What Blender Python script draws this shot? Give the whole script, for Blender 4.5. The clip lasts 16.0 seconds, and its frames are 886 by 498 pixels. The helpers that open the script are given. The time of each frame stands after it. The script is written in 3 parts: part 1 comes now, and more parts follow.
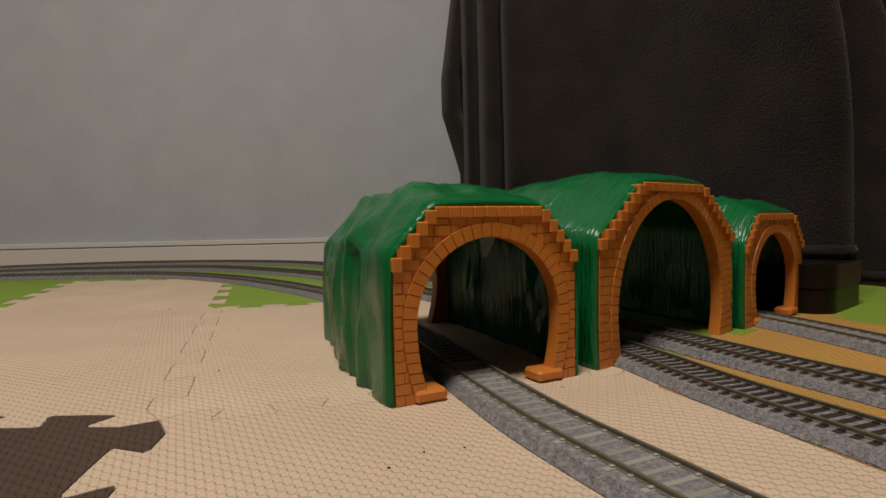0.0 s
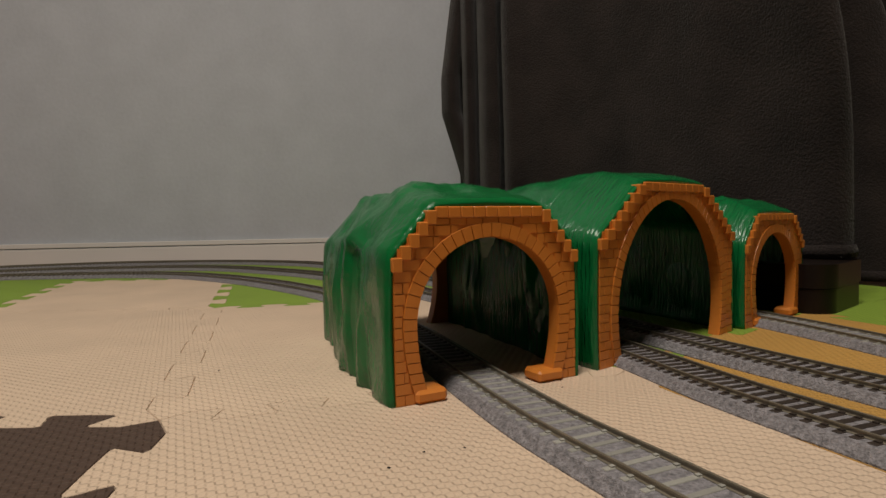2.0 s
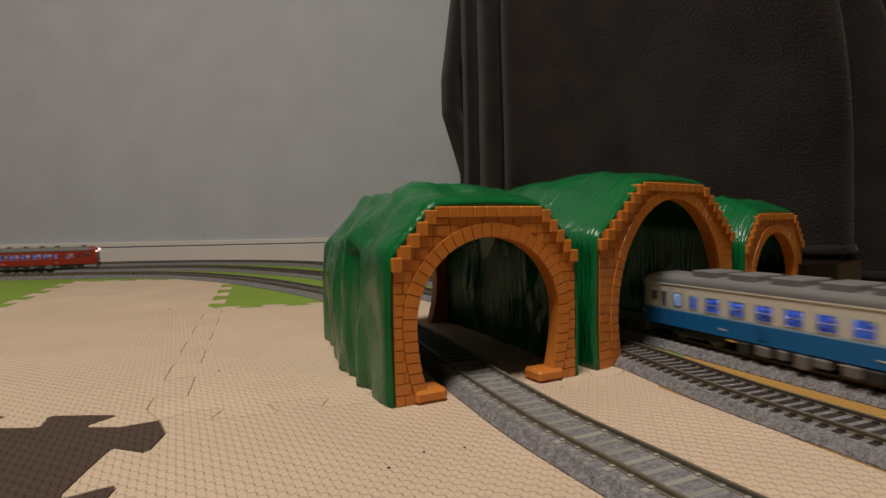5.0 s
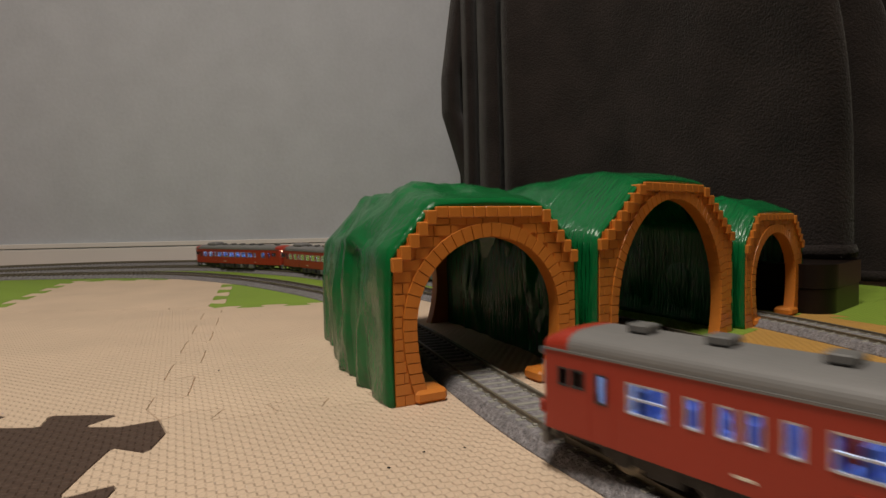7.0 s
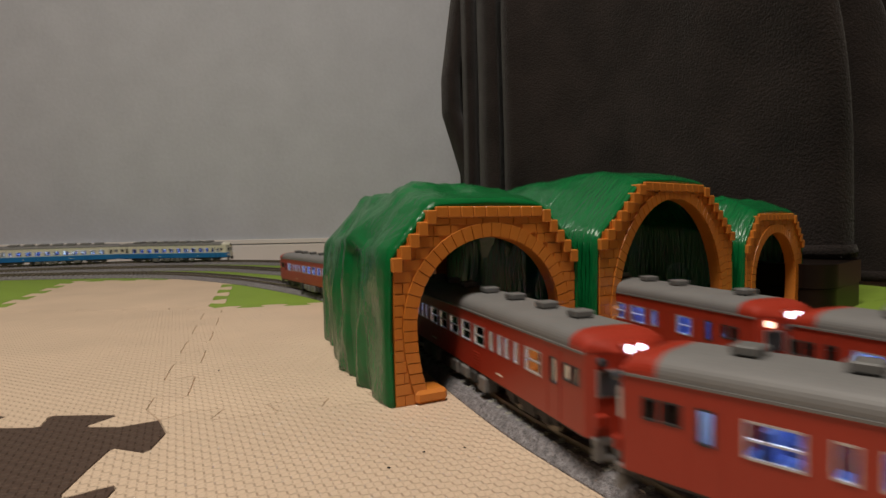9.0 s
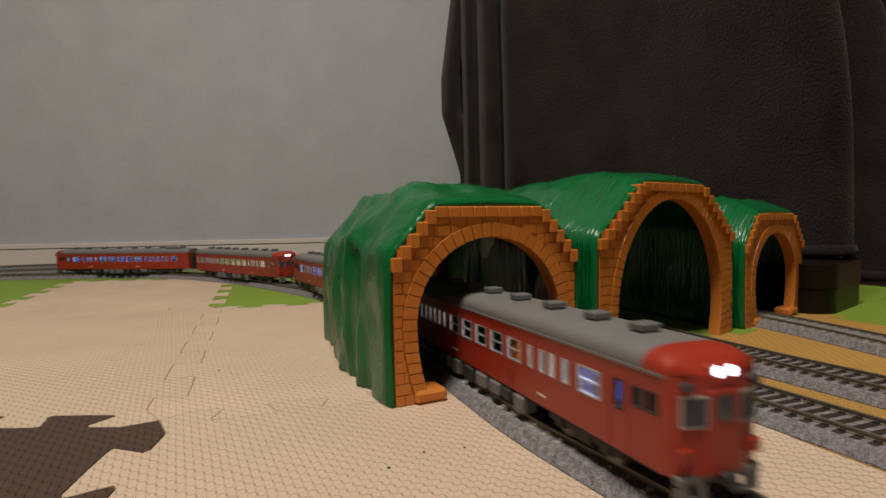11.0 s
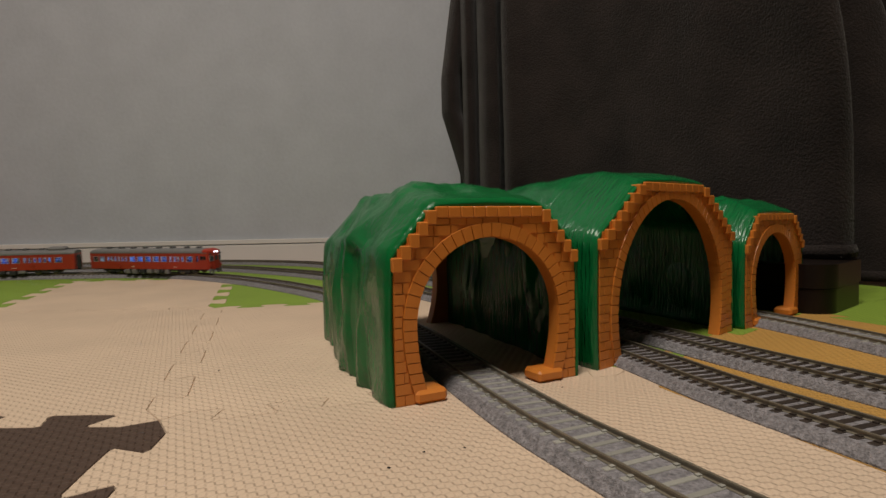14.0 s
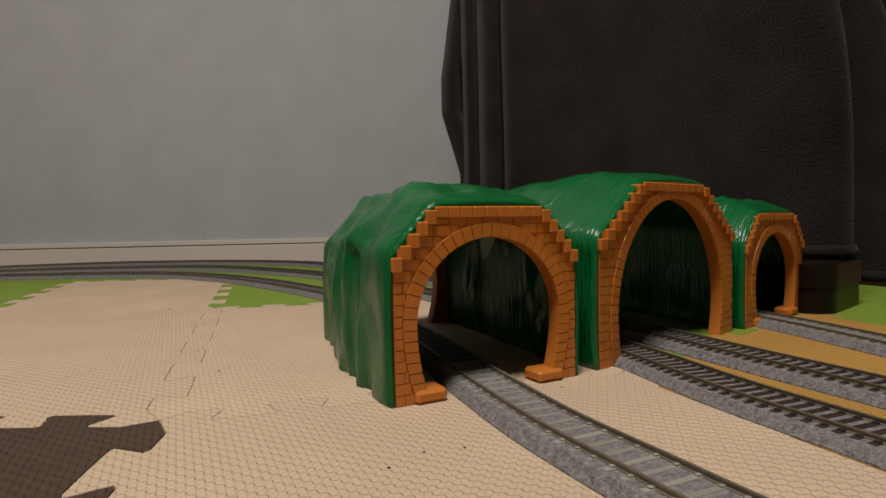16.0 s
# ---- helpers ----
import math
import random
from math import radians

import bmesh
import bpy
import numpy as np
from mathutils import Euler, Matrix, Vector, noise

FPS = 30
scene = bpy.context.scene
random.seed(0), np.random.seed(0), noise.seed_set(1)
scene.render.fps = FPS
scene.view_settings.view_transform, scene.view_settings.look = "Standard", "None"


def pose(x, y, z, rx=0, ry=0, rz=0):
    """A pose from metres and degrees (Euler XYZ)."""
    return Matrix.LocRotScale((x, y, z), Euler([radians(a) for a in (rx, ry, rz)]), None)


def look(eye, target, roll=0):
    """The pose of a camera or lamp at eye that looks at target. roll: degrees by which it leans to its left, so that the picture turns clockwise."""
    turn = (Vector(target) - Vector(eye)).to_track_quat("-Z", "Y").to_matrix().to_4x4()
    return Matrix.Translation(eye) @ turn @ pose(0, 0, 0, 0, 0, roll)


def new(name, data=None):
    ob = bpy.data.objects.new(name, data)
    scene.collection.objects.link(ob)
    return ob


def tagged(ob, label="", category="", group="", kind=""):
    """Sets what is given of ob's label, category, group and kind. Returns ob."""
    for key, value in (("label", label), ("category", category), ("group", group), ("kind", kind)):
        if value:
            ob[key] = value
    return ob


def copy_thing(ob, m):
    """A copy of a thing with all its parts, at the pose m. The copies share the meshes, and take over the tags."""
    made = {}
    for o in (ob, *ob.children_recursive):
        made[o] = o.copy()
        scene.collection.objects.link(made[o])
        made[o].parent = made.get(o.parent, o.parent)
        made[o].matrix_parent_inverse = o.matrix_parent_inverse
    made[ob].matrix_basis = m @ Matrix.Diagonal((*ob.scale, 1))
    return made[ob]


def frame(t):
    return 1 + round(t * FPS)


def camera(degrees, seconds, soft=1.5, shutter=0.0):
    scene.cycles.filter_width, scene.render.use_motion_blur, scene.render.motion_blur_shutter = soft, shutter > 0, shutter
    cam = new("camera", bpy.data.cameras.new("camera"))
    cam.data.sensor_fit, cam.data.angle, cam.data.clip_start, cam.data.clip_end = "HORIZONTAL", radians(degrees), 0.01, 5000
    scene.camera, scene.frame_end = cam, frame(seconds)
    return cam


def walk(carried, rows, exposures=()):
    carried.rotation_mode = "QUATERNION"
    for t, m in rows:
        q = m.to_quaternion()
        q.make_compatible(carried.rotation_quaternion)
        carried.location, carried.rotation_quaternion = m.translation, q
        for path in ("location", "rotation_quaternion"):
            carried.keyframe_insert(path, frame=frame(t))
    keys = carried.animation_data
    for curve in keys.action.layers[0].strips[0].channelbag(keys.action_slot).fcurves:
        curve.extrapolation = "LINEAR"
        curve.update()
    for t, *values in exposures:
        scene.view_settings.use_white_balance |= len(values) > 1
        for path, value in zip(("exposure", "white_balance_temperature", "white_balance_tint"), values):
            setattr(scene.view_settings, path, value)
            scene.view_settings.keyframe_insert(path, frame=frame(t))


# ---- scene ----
from mathutils.geometry import tessellate_polygon

# ---- camera ----
EYE_Z = 0.081
cam = camera(74.29, 16.0, soft=1.5, shutter=0.4)
VIEW = look((0, 0, EYE_Z), (0, 1, EYE_Z - 0.04493), -1.05)
walk(cam, [(0.0, VIEW), (16.0, VIEW)], exposures=[(0.0, 0.0, 6500, 10), (6.5, 0.0, 6500, 10), (7.5, 0.11, 6500, 10), (10.8, 0.11, 6500, 10), (12.0, 0.0, 6500, 10), (16.0, 0.0, 6500, 10)])

# ---- light: a ceiling lamp in a closed room, faint ambient ----
world = bpy.data.worlds.new("world")
scene.world = world
world.use_nodes = True
world.node_tree.nodes["Background"].inputs[0].default_value = (0.9, 0.95, 1.0, 1)
world.node_tree.nodes["Background"].inputs[1].default_value = 0.004
lamp_data = bpy.data.lights.new("ceiling_lamp_light", "AREA")
lamp_data.shape, lamp_data.size = "DISK", 0.55
lamp_data.energy, lamp_data.color = 36, (1.0, 0.91, 0.80)
lamp_light = new("ceiling_lamp_light", lamp_data)
lamp_light.matrix_world = look((-0.20, -0.25, 1.90), (-0.20, -0.25, 0))

# ---- materials ----


def material(name, color, rough=0.5, metal=0.0, scale=60.0, vary=0.12, bump=0.1, fine=600.0, dist=0.0005, spec=0.5, emit=0.0, random_amount=0.0, emit_color=None, coat=0.0):
    m = bpy.data.materials.new(name)
    m.use_nodes = True
    nt = m.node_tree
    b = nt.nodes["Principled BSDF"]
    b.inputs["Roughness"].default_value = rough
    b.inputs["Metallic"].default_value = metal
    b.inputs["Specular IOR Level"].default_value = spec
    b.inputs["Coat Weight"].default_value = coat
    tc = nt.nodes.new("ShaderNodeTexCoord")
    n1 = nt.nodes.new("ShaderNodeTexNoise")
    n1.inputs["Scale"].default_value, n1.inputs["Detail"].default_value = scale, 4
    n2 = nt.nodes.new("ShaderNodeTexNoise")
    n2.inputs["Scale"].default_value, n2.inputs["Detail"].default_value = fine, 3
    for n in (n1, n2):
        nt.links.new(tc.outputs["Object"], n.inputs["Vector"])
    ramp = nt.nodes.new("ShaderNodeValToRGB")
    lo = [max(c * (1 - vary), 0) for c in color]
    hi = [min(c * (1 + vary), 1) for c in color]
    ramp.color_ramp.elements[0].position, ramp.color_ramp.elements[1].position = 0.3, 0.7
    ramp.color_ramp.elements[0].color, ramp.color_ramp.elements[1].color = (*lo, 1), (*hi, 1)
    mix = nt.nodes.new("ShaderNodeMath")
    mix.operation = "MULTIPLY_ADD"
    mix.inputs[1].default_value = 0.35
    nt.links.new(n2.outputs["Fac"], mix.inputs[0])
    sc = nt.nodes.new("ShaderNodeMath")
    sc.operation = "MULTIPLY"
    sc.inputs[1].default_value = 0.65
    nt.links.new(n1.outputs["Fac"], sc.inputs[0])
    nt.links.new(sc.outputs[0], mix.inputs[2])
    nt.links.new(mix.outputs[0], ramp.inputs["Fac"])
    out = ramp.outputs["Color"]
    if random_amount:
        info = nt.nodes.new("ShaderNodeObjectInfo")
        mr = nt.nodes.new("ShaderNodeMapRange")
        mr.inputs["To Min"].default_value, mr.inputs["To Max"].default_value = 1 - random_amount, 1 + random_amount
        nt.links.new(info.outputs["Random"], mr.inputs["Value"])
        hsv = nt.nodes.new("ShaderNodeHueSaturation")
        nt.links.new(mr.outputs["Result"], hsv.inputs["Value"])
        nt.links.new(out, hsv.inputs["Color"])
        out = hsv.outputs["Color"]
    nt.links.new(out, b.inputs["Base Color"])
    bp = nt.nodes.new("ShaderNodeBump")
    bp.inputs["Strength"].default_value, bp.inputs["Distance"].default_value = bump, dist
    nt.links.new(n2.outputs["Fac"], bp.inputs["Height"])
    nt.links.new(bp.outputs["Normal"], b.inputs["Normal"])
    if emit:
        b.inputs["Emission Color"].default_value = (*(emit_color or color), 1)
        b.inputs["Emission Strength"].default_value = emit
    return m


def weave_material(name, color):
    """Foam mat with a woven basket relief, about 4 mm a stitch."""
    m = material(name, color, rough=0.75, vary=0.09, scale=14, fine=700, bump=0.1, random_amount=0.035)
    nt = m.node_tree
    b = nt.nodes["Principled BSDF"]
    tc = nt.nodes.new("ShaderNodeTexCoord")
    mp = nt.nodes.new("ShaderNodeMapping")
    mp.inputs["Rotation"].default_value = (0, 0, radians(-114.5))
    nt.links.new(tc.outputs["Object"], mp.inputs["Vector"])
    sep = nt.nodes.new("ShaderNodeSeparateXYZ")
    nt.links.new(mp.outputs["Vector"], sep.inputs["Vector"])
    waves = []
    for axis, pitch in (("X", 0.0068), ("Y", 0.0056)):
        k = nt.nodes.new("ShaderNodeMath")
        k.operation, k.inputs[1].default_value = "MULTIPLY", math.tau / pitch
        nt.links.new(sep.outputs[axis], k.inputs[0])
        w = nt.nodes.new("ShaderNodeMath")
        w.operation = "SINE"
        nt.links.new(k.outputs[0], w.inputs[0])
        waves.append(w)
    prod = nt.nodes.new("ShaderNodeMath")
    prod.operation = "MULTIPLY"
    nt.links.new(waves[0].outputs[0], prod.inputs[0])
    nt.links.new(waves[1].outputs[0], prod.inputs[1])
    cell = nt.nodes.new("ShaderNodeMapRange")
    cell.interpolation_type = "SMOOTHSTEP"
    cell.inputs["From Min"].default_value, cell.inputs["From Max"].default_value = -0.45, 0.45
    nt.links.new(prod.outputs[0], cell.inputs["Value"])
    bp = nt.nodes.new("ShaderNodeBump")
    bp.inputs["Strength"].default_value, bp.inputs["Distance"].default_value = 0.9, 0.0008
    nt.links.new(cell.outputs["Result"], bp.inputs["Height"])
    nt.links.new(bp.outputs["Normal"], b.inputs["Normal"])
    return m


def wall_material():
    m = material("wallpaper", (0.475, 0.495, 0.54), rough=0.85, scale=11, vary=0.075, fine=120, bump=0.3, dist=0.0012)
    return m


def fleece_material():
    m = material("fleece", (0.0185, 0.0140, 0.0128), rough=0.95, scale=16, vary=0.55, fine=420, bump=0.8, dist=0.0019, spec=0.15)
    b = m.node_tree.nodes["Principled BSDF"]
    b.inputs["Sheen Weight"].default_value = 0.10
    b.inputs["Sheen Roughness"].default_value = 0.5
    return m


M_WALL = wall_material()
# for the unseen walls: colour lowered to cut light bounced round the room
M_ROOM = material("bounce_dimming_wall", (0.30, 0.29, 0.27), rough=0.9, vary=0.08, scale=6)
M_WHITE = material("white_paint", (0.72, 0.69, 0.66), rough=0.45, vary=0.03, scale=5)
M_CEIL = material("ceiling_paper", (0.78, 0.77, 0.75), rough=0.9, vary=0.03, scale=5)
M_FLOOR = material("wood_floor", (0.34, 0.20, 0.11), rough=0.4, vary=0.2, scale=12)
M_BEIGE = weave_material("beige_foam", (0.60, 0.46, 0.335))
M_BROWN = weave_material("brown_foam", (0.064, 0.036, 0.023))
M_LIME = weave_material("lime_foam", (0.20, 0.31, 0.03))
M_YELLOW = weave_material("ochre_foam", (0.45, 0.25, 0.056))
M_FLEECE = fleece_material()
M_GREEN = material("green_plastic", (0.004, 0.125, 0.031), spec=0.32, rough=0.23, vary=0.18, scale=40, fine=220, bump=0.5, dist=0.0012)
M_BRICK = material("orange_plastic", (0.57, 0.19, 0.028), rough=0.36, vary=0.05, scale=60, fine=900, bump=0.12, dist=0.0003, random_amount=0.05)
M_JOINT = material("orange_plastic_joint", (0.54, 0.178, 0.026), rough=0.45, vary=0.05, scale=60)
M_BALLAST = material("grey_ballast", (0.20, 0.19, 0.20), rough=0.9, vary=0.55, scale=420, fine=900, bump=1.0, dist=0.0012)
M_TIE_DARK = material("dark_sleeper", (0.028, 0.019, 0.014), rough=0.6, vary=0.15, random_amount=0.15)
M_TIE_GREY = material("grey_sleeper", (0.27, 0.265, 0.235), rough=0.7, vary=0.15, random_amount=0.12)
M_RAIL = material("rail_metal", (0.20, 0.175, 0.13), rough=0.4, metal=0.35, vary=0.15, scale=200)
M_RED = material("red_paint", (0.335, 0.032, 0.015), rough=0.38, vary=0.05, scale=50, bump=0.05)
M_VENT = material("dark_grey_vent", (0.135, 0.135, 0.132), rough=0.55, vary=0.08, scale=80)
M_ROOF = material("grey_roof", (0.17, 0.168, 0.165), rough=0.55, vary=0.08, scale=80, bump=0.1)
M_CREAM = material("ivory_paint", (0.72, 0.68, 0.58), rough=0.38, vary=0.04, scale=50, bump=0.05)
M_BLUE = material("blue_paint", (0.012, 0.15, 0.42), rough=0.38, vary=0.05, scale=50, bump=0.05)
M_PALE = material("pale_blue_paint", (0.35, 0.5, 0.66), rough=0.4, vary=0.03)
M_DARK = material("dark_underframe", (0.028, 0.027, 0.027), rough=0.65, vary=0.3, scale=150)
M_GREY = material("grey_equipment", (0.16, 0.155, 0.15), rough=0.6, vary=0.2, scale=150)
M_SEAT = material("blue_seat", (0.07, 0.13, 0.40), rough=0.7, vary=0.2, scale=120)
M_INNER = material("pale_interior", (0.42, 0.46, 0.54), rough=0.6, vary=0.1)
M_TUBE = material("interior_light", (0.75, 0.85, 1.0), emit=8.0, emit_color=(0.66, 0.80, 1.0))
M_FRAME = material("window_frame_metal", (0.55, 0.56, 0.58), rough=0.3, metal=0.6, vary=0.05)
M_LAMP = material("lit_headlamp", (0.9, 0.9, 1.0), emit=3.6, emit_color=(0.80, 0.78, 1.0))
M_TAIL = material("lit_marker_lamp", (1.0, 0.5, 0.35), emit=2.2, emit_color=(1.0, 0.66, 0.48))
M_BOX = material("dark_brown_plastic", (0.008, 0.0048, 0.0038), spec=0.25, rough=0.35, vary=0.12, scale=30)
M_CRUMB = material("dark_crumb", (0.03, 0.025, 0.02), rough=0.9)


def glass_material():
    m = bpy.data.materials.new("window_glass")
    m.use_nodes = True
    b = m.node_tree.nodes["Principled BSDF"]
    b.inputs["Base Color"].default_value = (0.8, 0.87, 1.0, 1)
    b.inputs["Roughness"].default_value = 0.06
    b.inputs["Transmission Weight"].default_value = 1.0
    b.inputs["IOR"].default_value = 1.15
    return m


M_GLASS = glass_material()

# ---- small mesh helpers ----


def part(name, bm, mat, parent=None, label="", smooth=False):
    me = bpy.data.meshes.new(name)
    bmesh.ops.recalc_face_normals(bm, faces=bm.faces[:])
    bm.to_mesh(me)
    bm.free()
    me.materials.append(mat)
    if smooth:
        for p in me.polygons:
            p.use_smooth = True
    ob = new(name, me)
    ob.parent = parent
    if label:
        tagged(ob, label)
    return ob


def shared(name, me, parent, m):
    ob = new(name, me)
    ob.parent = parent
    ob.matrix_basis = m
    return ob


def thing(name, label, category, group="", kind="", m=None):
    e = new(name)
    e.empty_display_size = 0.02
    tagged(e, label, category, group, kind)
    if m is not None:
        e.matrix_basis = m
    return e


def box(bm, x0, x1, y0, y1, z0, z1, bevel=0.0, m=None):
    r = bmesh.ops.create_cube(bm, size=1.0)
    vs = r["verts"]
    for v in vs:
        v.co = Vector(((x0 + x1) / 2 + v.co.x * (x1 - x0), (y0 + y1) / 2 + v.co.y * (y1 - y0), (z0 + z1) / 2 + v.co.z * (z1 - z0)))
    if bevel:
        es = list({e for v in vs for e in v.link_edges})
        out = bmesh.ops.bevel(bm, geom=es, offset=bevel, segments=1, affect="EDGES")
        vs = list({v for f in out["faces"] for v in f.verts} | {v for v in vs if v.is_valid})
    if m is not None:
        bmesh.ops.transform(bm, matrix=m, verts=vs)
    return vs


def prism(bm, pts, axis_from, axis_to, place):
    """A closed prism over the outline pts; place(a, b, n) gives the vertex."""
    lo = [bm.verts.new(place(a, b, axis_from)) for a, b in pts]
    hi = [bm.verts.new(place(a, b, axis_to)) for a, b in pts]
    k = len(pts)
    bm.faces.new(lo[::-1])
    bm.faces.new(hi)
    for i in range(k):
        bm.faces.new((lo[i], lo[(i + 1) % k], hi[(i + 1) % k], hi[i]))


def cylinder(bm, r, x, y, z, length, axis="y", n=14):
    rot = {"y": Euler((radians(90), 0, 0)), "x": Euler((0, radians(90), 0)), "z": Euler((0, 0, 0))}[axis]
    bmesh.ops.create_cone(bm, cap_ends=True, segments=n, radius1=r, radius2=r, depth=length, matrix=Matrix.LocRotScale((x, y, z), rot, None))


# ---- paths of the tracks, from the viewer's side to the far left ----
RAIL_Z = 0.0074
HALF_BED = 0.0182
LINE_1 = [(3.2, -1.265), (1.6, -0.6325), (0.6, -0.23), (0.3, -0.069), (0.2, 0.0057), (0.13, 0.0736), (0.0835, 0.1323), (0.0599, 0.1799), (0.0542, 0.1916), (0.0401, 0.2231), (0.0207, 0.2771), (-0.0266, 0.4221), (-0.1063, 0.6127), (-0.1813, 0.7183), (-0.2983, 0.8463), (-0.4252, 0.9397), (-0.5367, 0.9714), (-0.6019, 0.9738), (-0.723, 0.9681), (-0.9, 0.9143), (-1.3, 0.713), (-2.2, 0.115), (-3.4, -0.69)]
LINE_2 = [(3.2, -1.495), (1.6, -0.8625), (0.6, -0.368), (0.35, -0.1725), (0.22, 0.0345), (0.173, 0.1346), (0.1548, 0.19), (0.13, 0.2561), (0.1122, 0.3216), (0.069, 0.4519), (0.008, 0.5922), (-0.08, 0.7417), (-0.1854, 0.8911), (-0.2686, 0.9743), (-0.4003, 1.0753), (-0.5215, 1.112), (-0.6277, 1.1093), (-0.7333, 1.1066), (-0.8149, 1.0728), (-1.02, 0.9545), (-1.5, 0.69), (-2.4, 0.115), (-3.6, -0.69)]
LINE_3 = [(3.2, -1.38), (1.6, -0.713), (0.8, -0.322), (0.45, -0.069), (0.32, 0.0345), (0.248, 0.138), (0.214, 0.2047), (0.1996, 0.245), (0.1712, 0.3143), (0.1481, 0.376), (0.103, 0.506), (0.035, 0.6785), (-0.06, 0.8625), (-0.14, 0.989), (-0.2344, 1.1293), (-0.3319, 1.206), (-0.4696, 1.2626), (-0.6, 1.2803), (-0.7219, 1.2767), (-0.8226, 1.242), (-0.9108, 1.1996), (-1.12, 1.058), (-1.6, 0.7935), (-2.5, 0.23), (-3.7, -0.575)]
LINE_4 = [(0.46, -0.345), (0.34, 0.0345), (0.287, 0.2185), (0.267, 0.3303), (0.259, 0.3771), (0.2484, 0.4249), (0.205, 0.5635), (0.14, 0.7245)]


def spline(c, n=24):
    c = np.array(c, float)
    e = np.vstack([[2 * c[0] - c[1]], c, [2 * c[-1] - c[-2]]])
    out = []
    for i in range(1, len(e) - 2):
        p0, p1, p2, p3 = e[i - 1:i + 3]
        d = [np.hypot(*(b - a)) ** 0.5 for a, b in ((p0, p1), (p1, p2), (p2, p3))]
        t0, t1, t2, t3 = 0, d[0], d[0] + d[1], d[0] + d[1] + d[2]
        for t in np.linspace(t1, t2, n, endpoint=False):
            a1 = (t1 - t) / (t1 - t0) * p0 + (t - t0) / (t1 - t0) * p1
            a2 = (t2 - t) / (t2 - t1) * p1 + (t - t1) / (t2 - t1) * p2
            a3 = (t3 - t) / (t3 - t2) * p2 + (t - t2) / (t3 - t2) * p3
            b1 = (t2 - t) / (t2 - t0) * a1 + (t - t0) / (t2 - t0) * a2
            b2 = (t3 - t) / (t3 - t1) * a2 + (t - t1) / (t3 - t1) * a3
            out.append((t2 - t) / (t2 - t1) * b1 + (t - t1) / (t2 - t1) * b2)
    out.append(c[-1])
    out = np.array(out)
    s = np.concatenate([[0], np.cumsum(np.hypot(*np.diff(out, axis=0).T))])
    return out, s


PATH_1, PATH_2, PATH_3, PATH_4 = (spline(c) for c in (LINE_1, LINE_2, LINE_3, LINE_4))


def on_path(path, s):
    p, q = path
    return Vector((float(np.interp(s, q, p[:, 0])), float(np.interp(s, q, p[:, 1])), 0))


def tangent(path, s):
    return (on_path(path, s + 0.004) - on_path(path, s - 0.004)).normalized()


def cant_at(p):
    """Banking of the far curve: the outer rail lies higher."""
    return 0.06 * min(1.0, max(0.0, (p.y - 0.58) / 0.16))


# ---- room ----
WALL_ROT = math.degrees(math.atan2(0.0990, 0.726))
ROOM = pose(0, 1.4642, 0, 0, 0, WALL_ROT)   # x along the back wall, y into it
FLOOR_Z = -0.012


def slab(name, label, category, x0, x1, y0, y1, z0, z1, mat, bevel=0.0):
    bm = bmesh.new()
    box(bm, x0, x1, y0, y1, z0, z1, bevel)
    ob = part(name, bm, mat)
    ob.matrix_basis = ROOM
    return tagged(ob, label, category, kind="structure")


slab("floor", "brown wooden floor under the foam mats", "floor", -4, 4, -4.2, 0, FLOOR_Z - 0.05, FLOOR_Z, M_FLOOR)
slab("wall_north", "pale grey mottled wallpaper wall behind the tracks", "wall", -4, 4, 0, 0.1, FLOOR_Z, 2.4, M_WALL)
# three walls out of view, added to close the room, dark to limit bounce
slab("wall_south", "unseen dull grey wall closing the room, darkened to cut bounced light", "wall", -4, 4, -4.3, -4.2, FLOOR_Z, 2.4, M_ROOM)
slab("wall_west", "unseen dull grey side wall, darkened to cut bounced light", "wall", -4.1, -4, -4.2, 0, FLOOR_Z, 2.4, M_ROOM)
slab("wall_east", "unseen dull grey side wall, darkened to cut bounced light", "wall", 4, 4.1, -4.2, 0, FLOOR_Z, 2.4, M_ROOM)
slab("ceiling", "white papered ceiling", "ceiling", -4.1, 4.1, -4.3, 0.1, 2.4, 2.45, M_CEIL)


def baseboard():
    base = thing("baseboard", "off-white skirting board with a groove along the wall", "baseboard", kind="structure", m=ROOM)
    bm = bmesh.new()
    box(bm, -4, 4, -0.010, -0.0005, FLOOR_Z, 0.0366, 0.0008)
    part("board", bm, M_WHITE, base)
    bm = bmesh.new()
    box(bm, -4, 4, -0.0085, -0.0005, 0.0388, 0.0495, 0.001)
    part("cap", bm, M_WHITE, base)


baseboard()


def ceiling_lamp():
    e = thing("pendant_lamp", "round white pendant lamp hanging over the play mats", "lamp", m=pose(-0.20, -0.25, 2.4))
    bm = bmesh.new()
    cylinder(bm, 0.29, 0, 0, -0.46, 0.05, "z", 32)
    part("housing", bm, M_WHITE, e)
    bm = bmesh.new()
    cylinder(bm, 0.008, 0, 0, -0.2175, 0.435, "z", 12)
    part("rod", bm, M_WHITE, e)


ceiling_lamp()

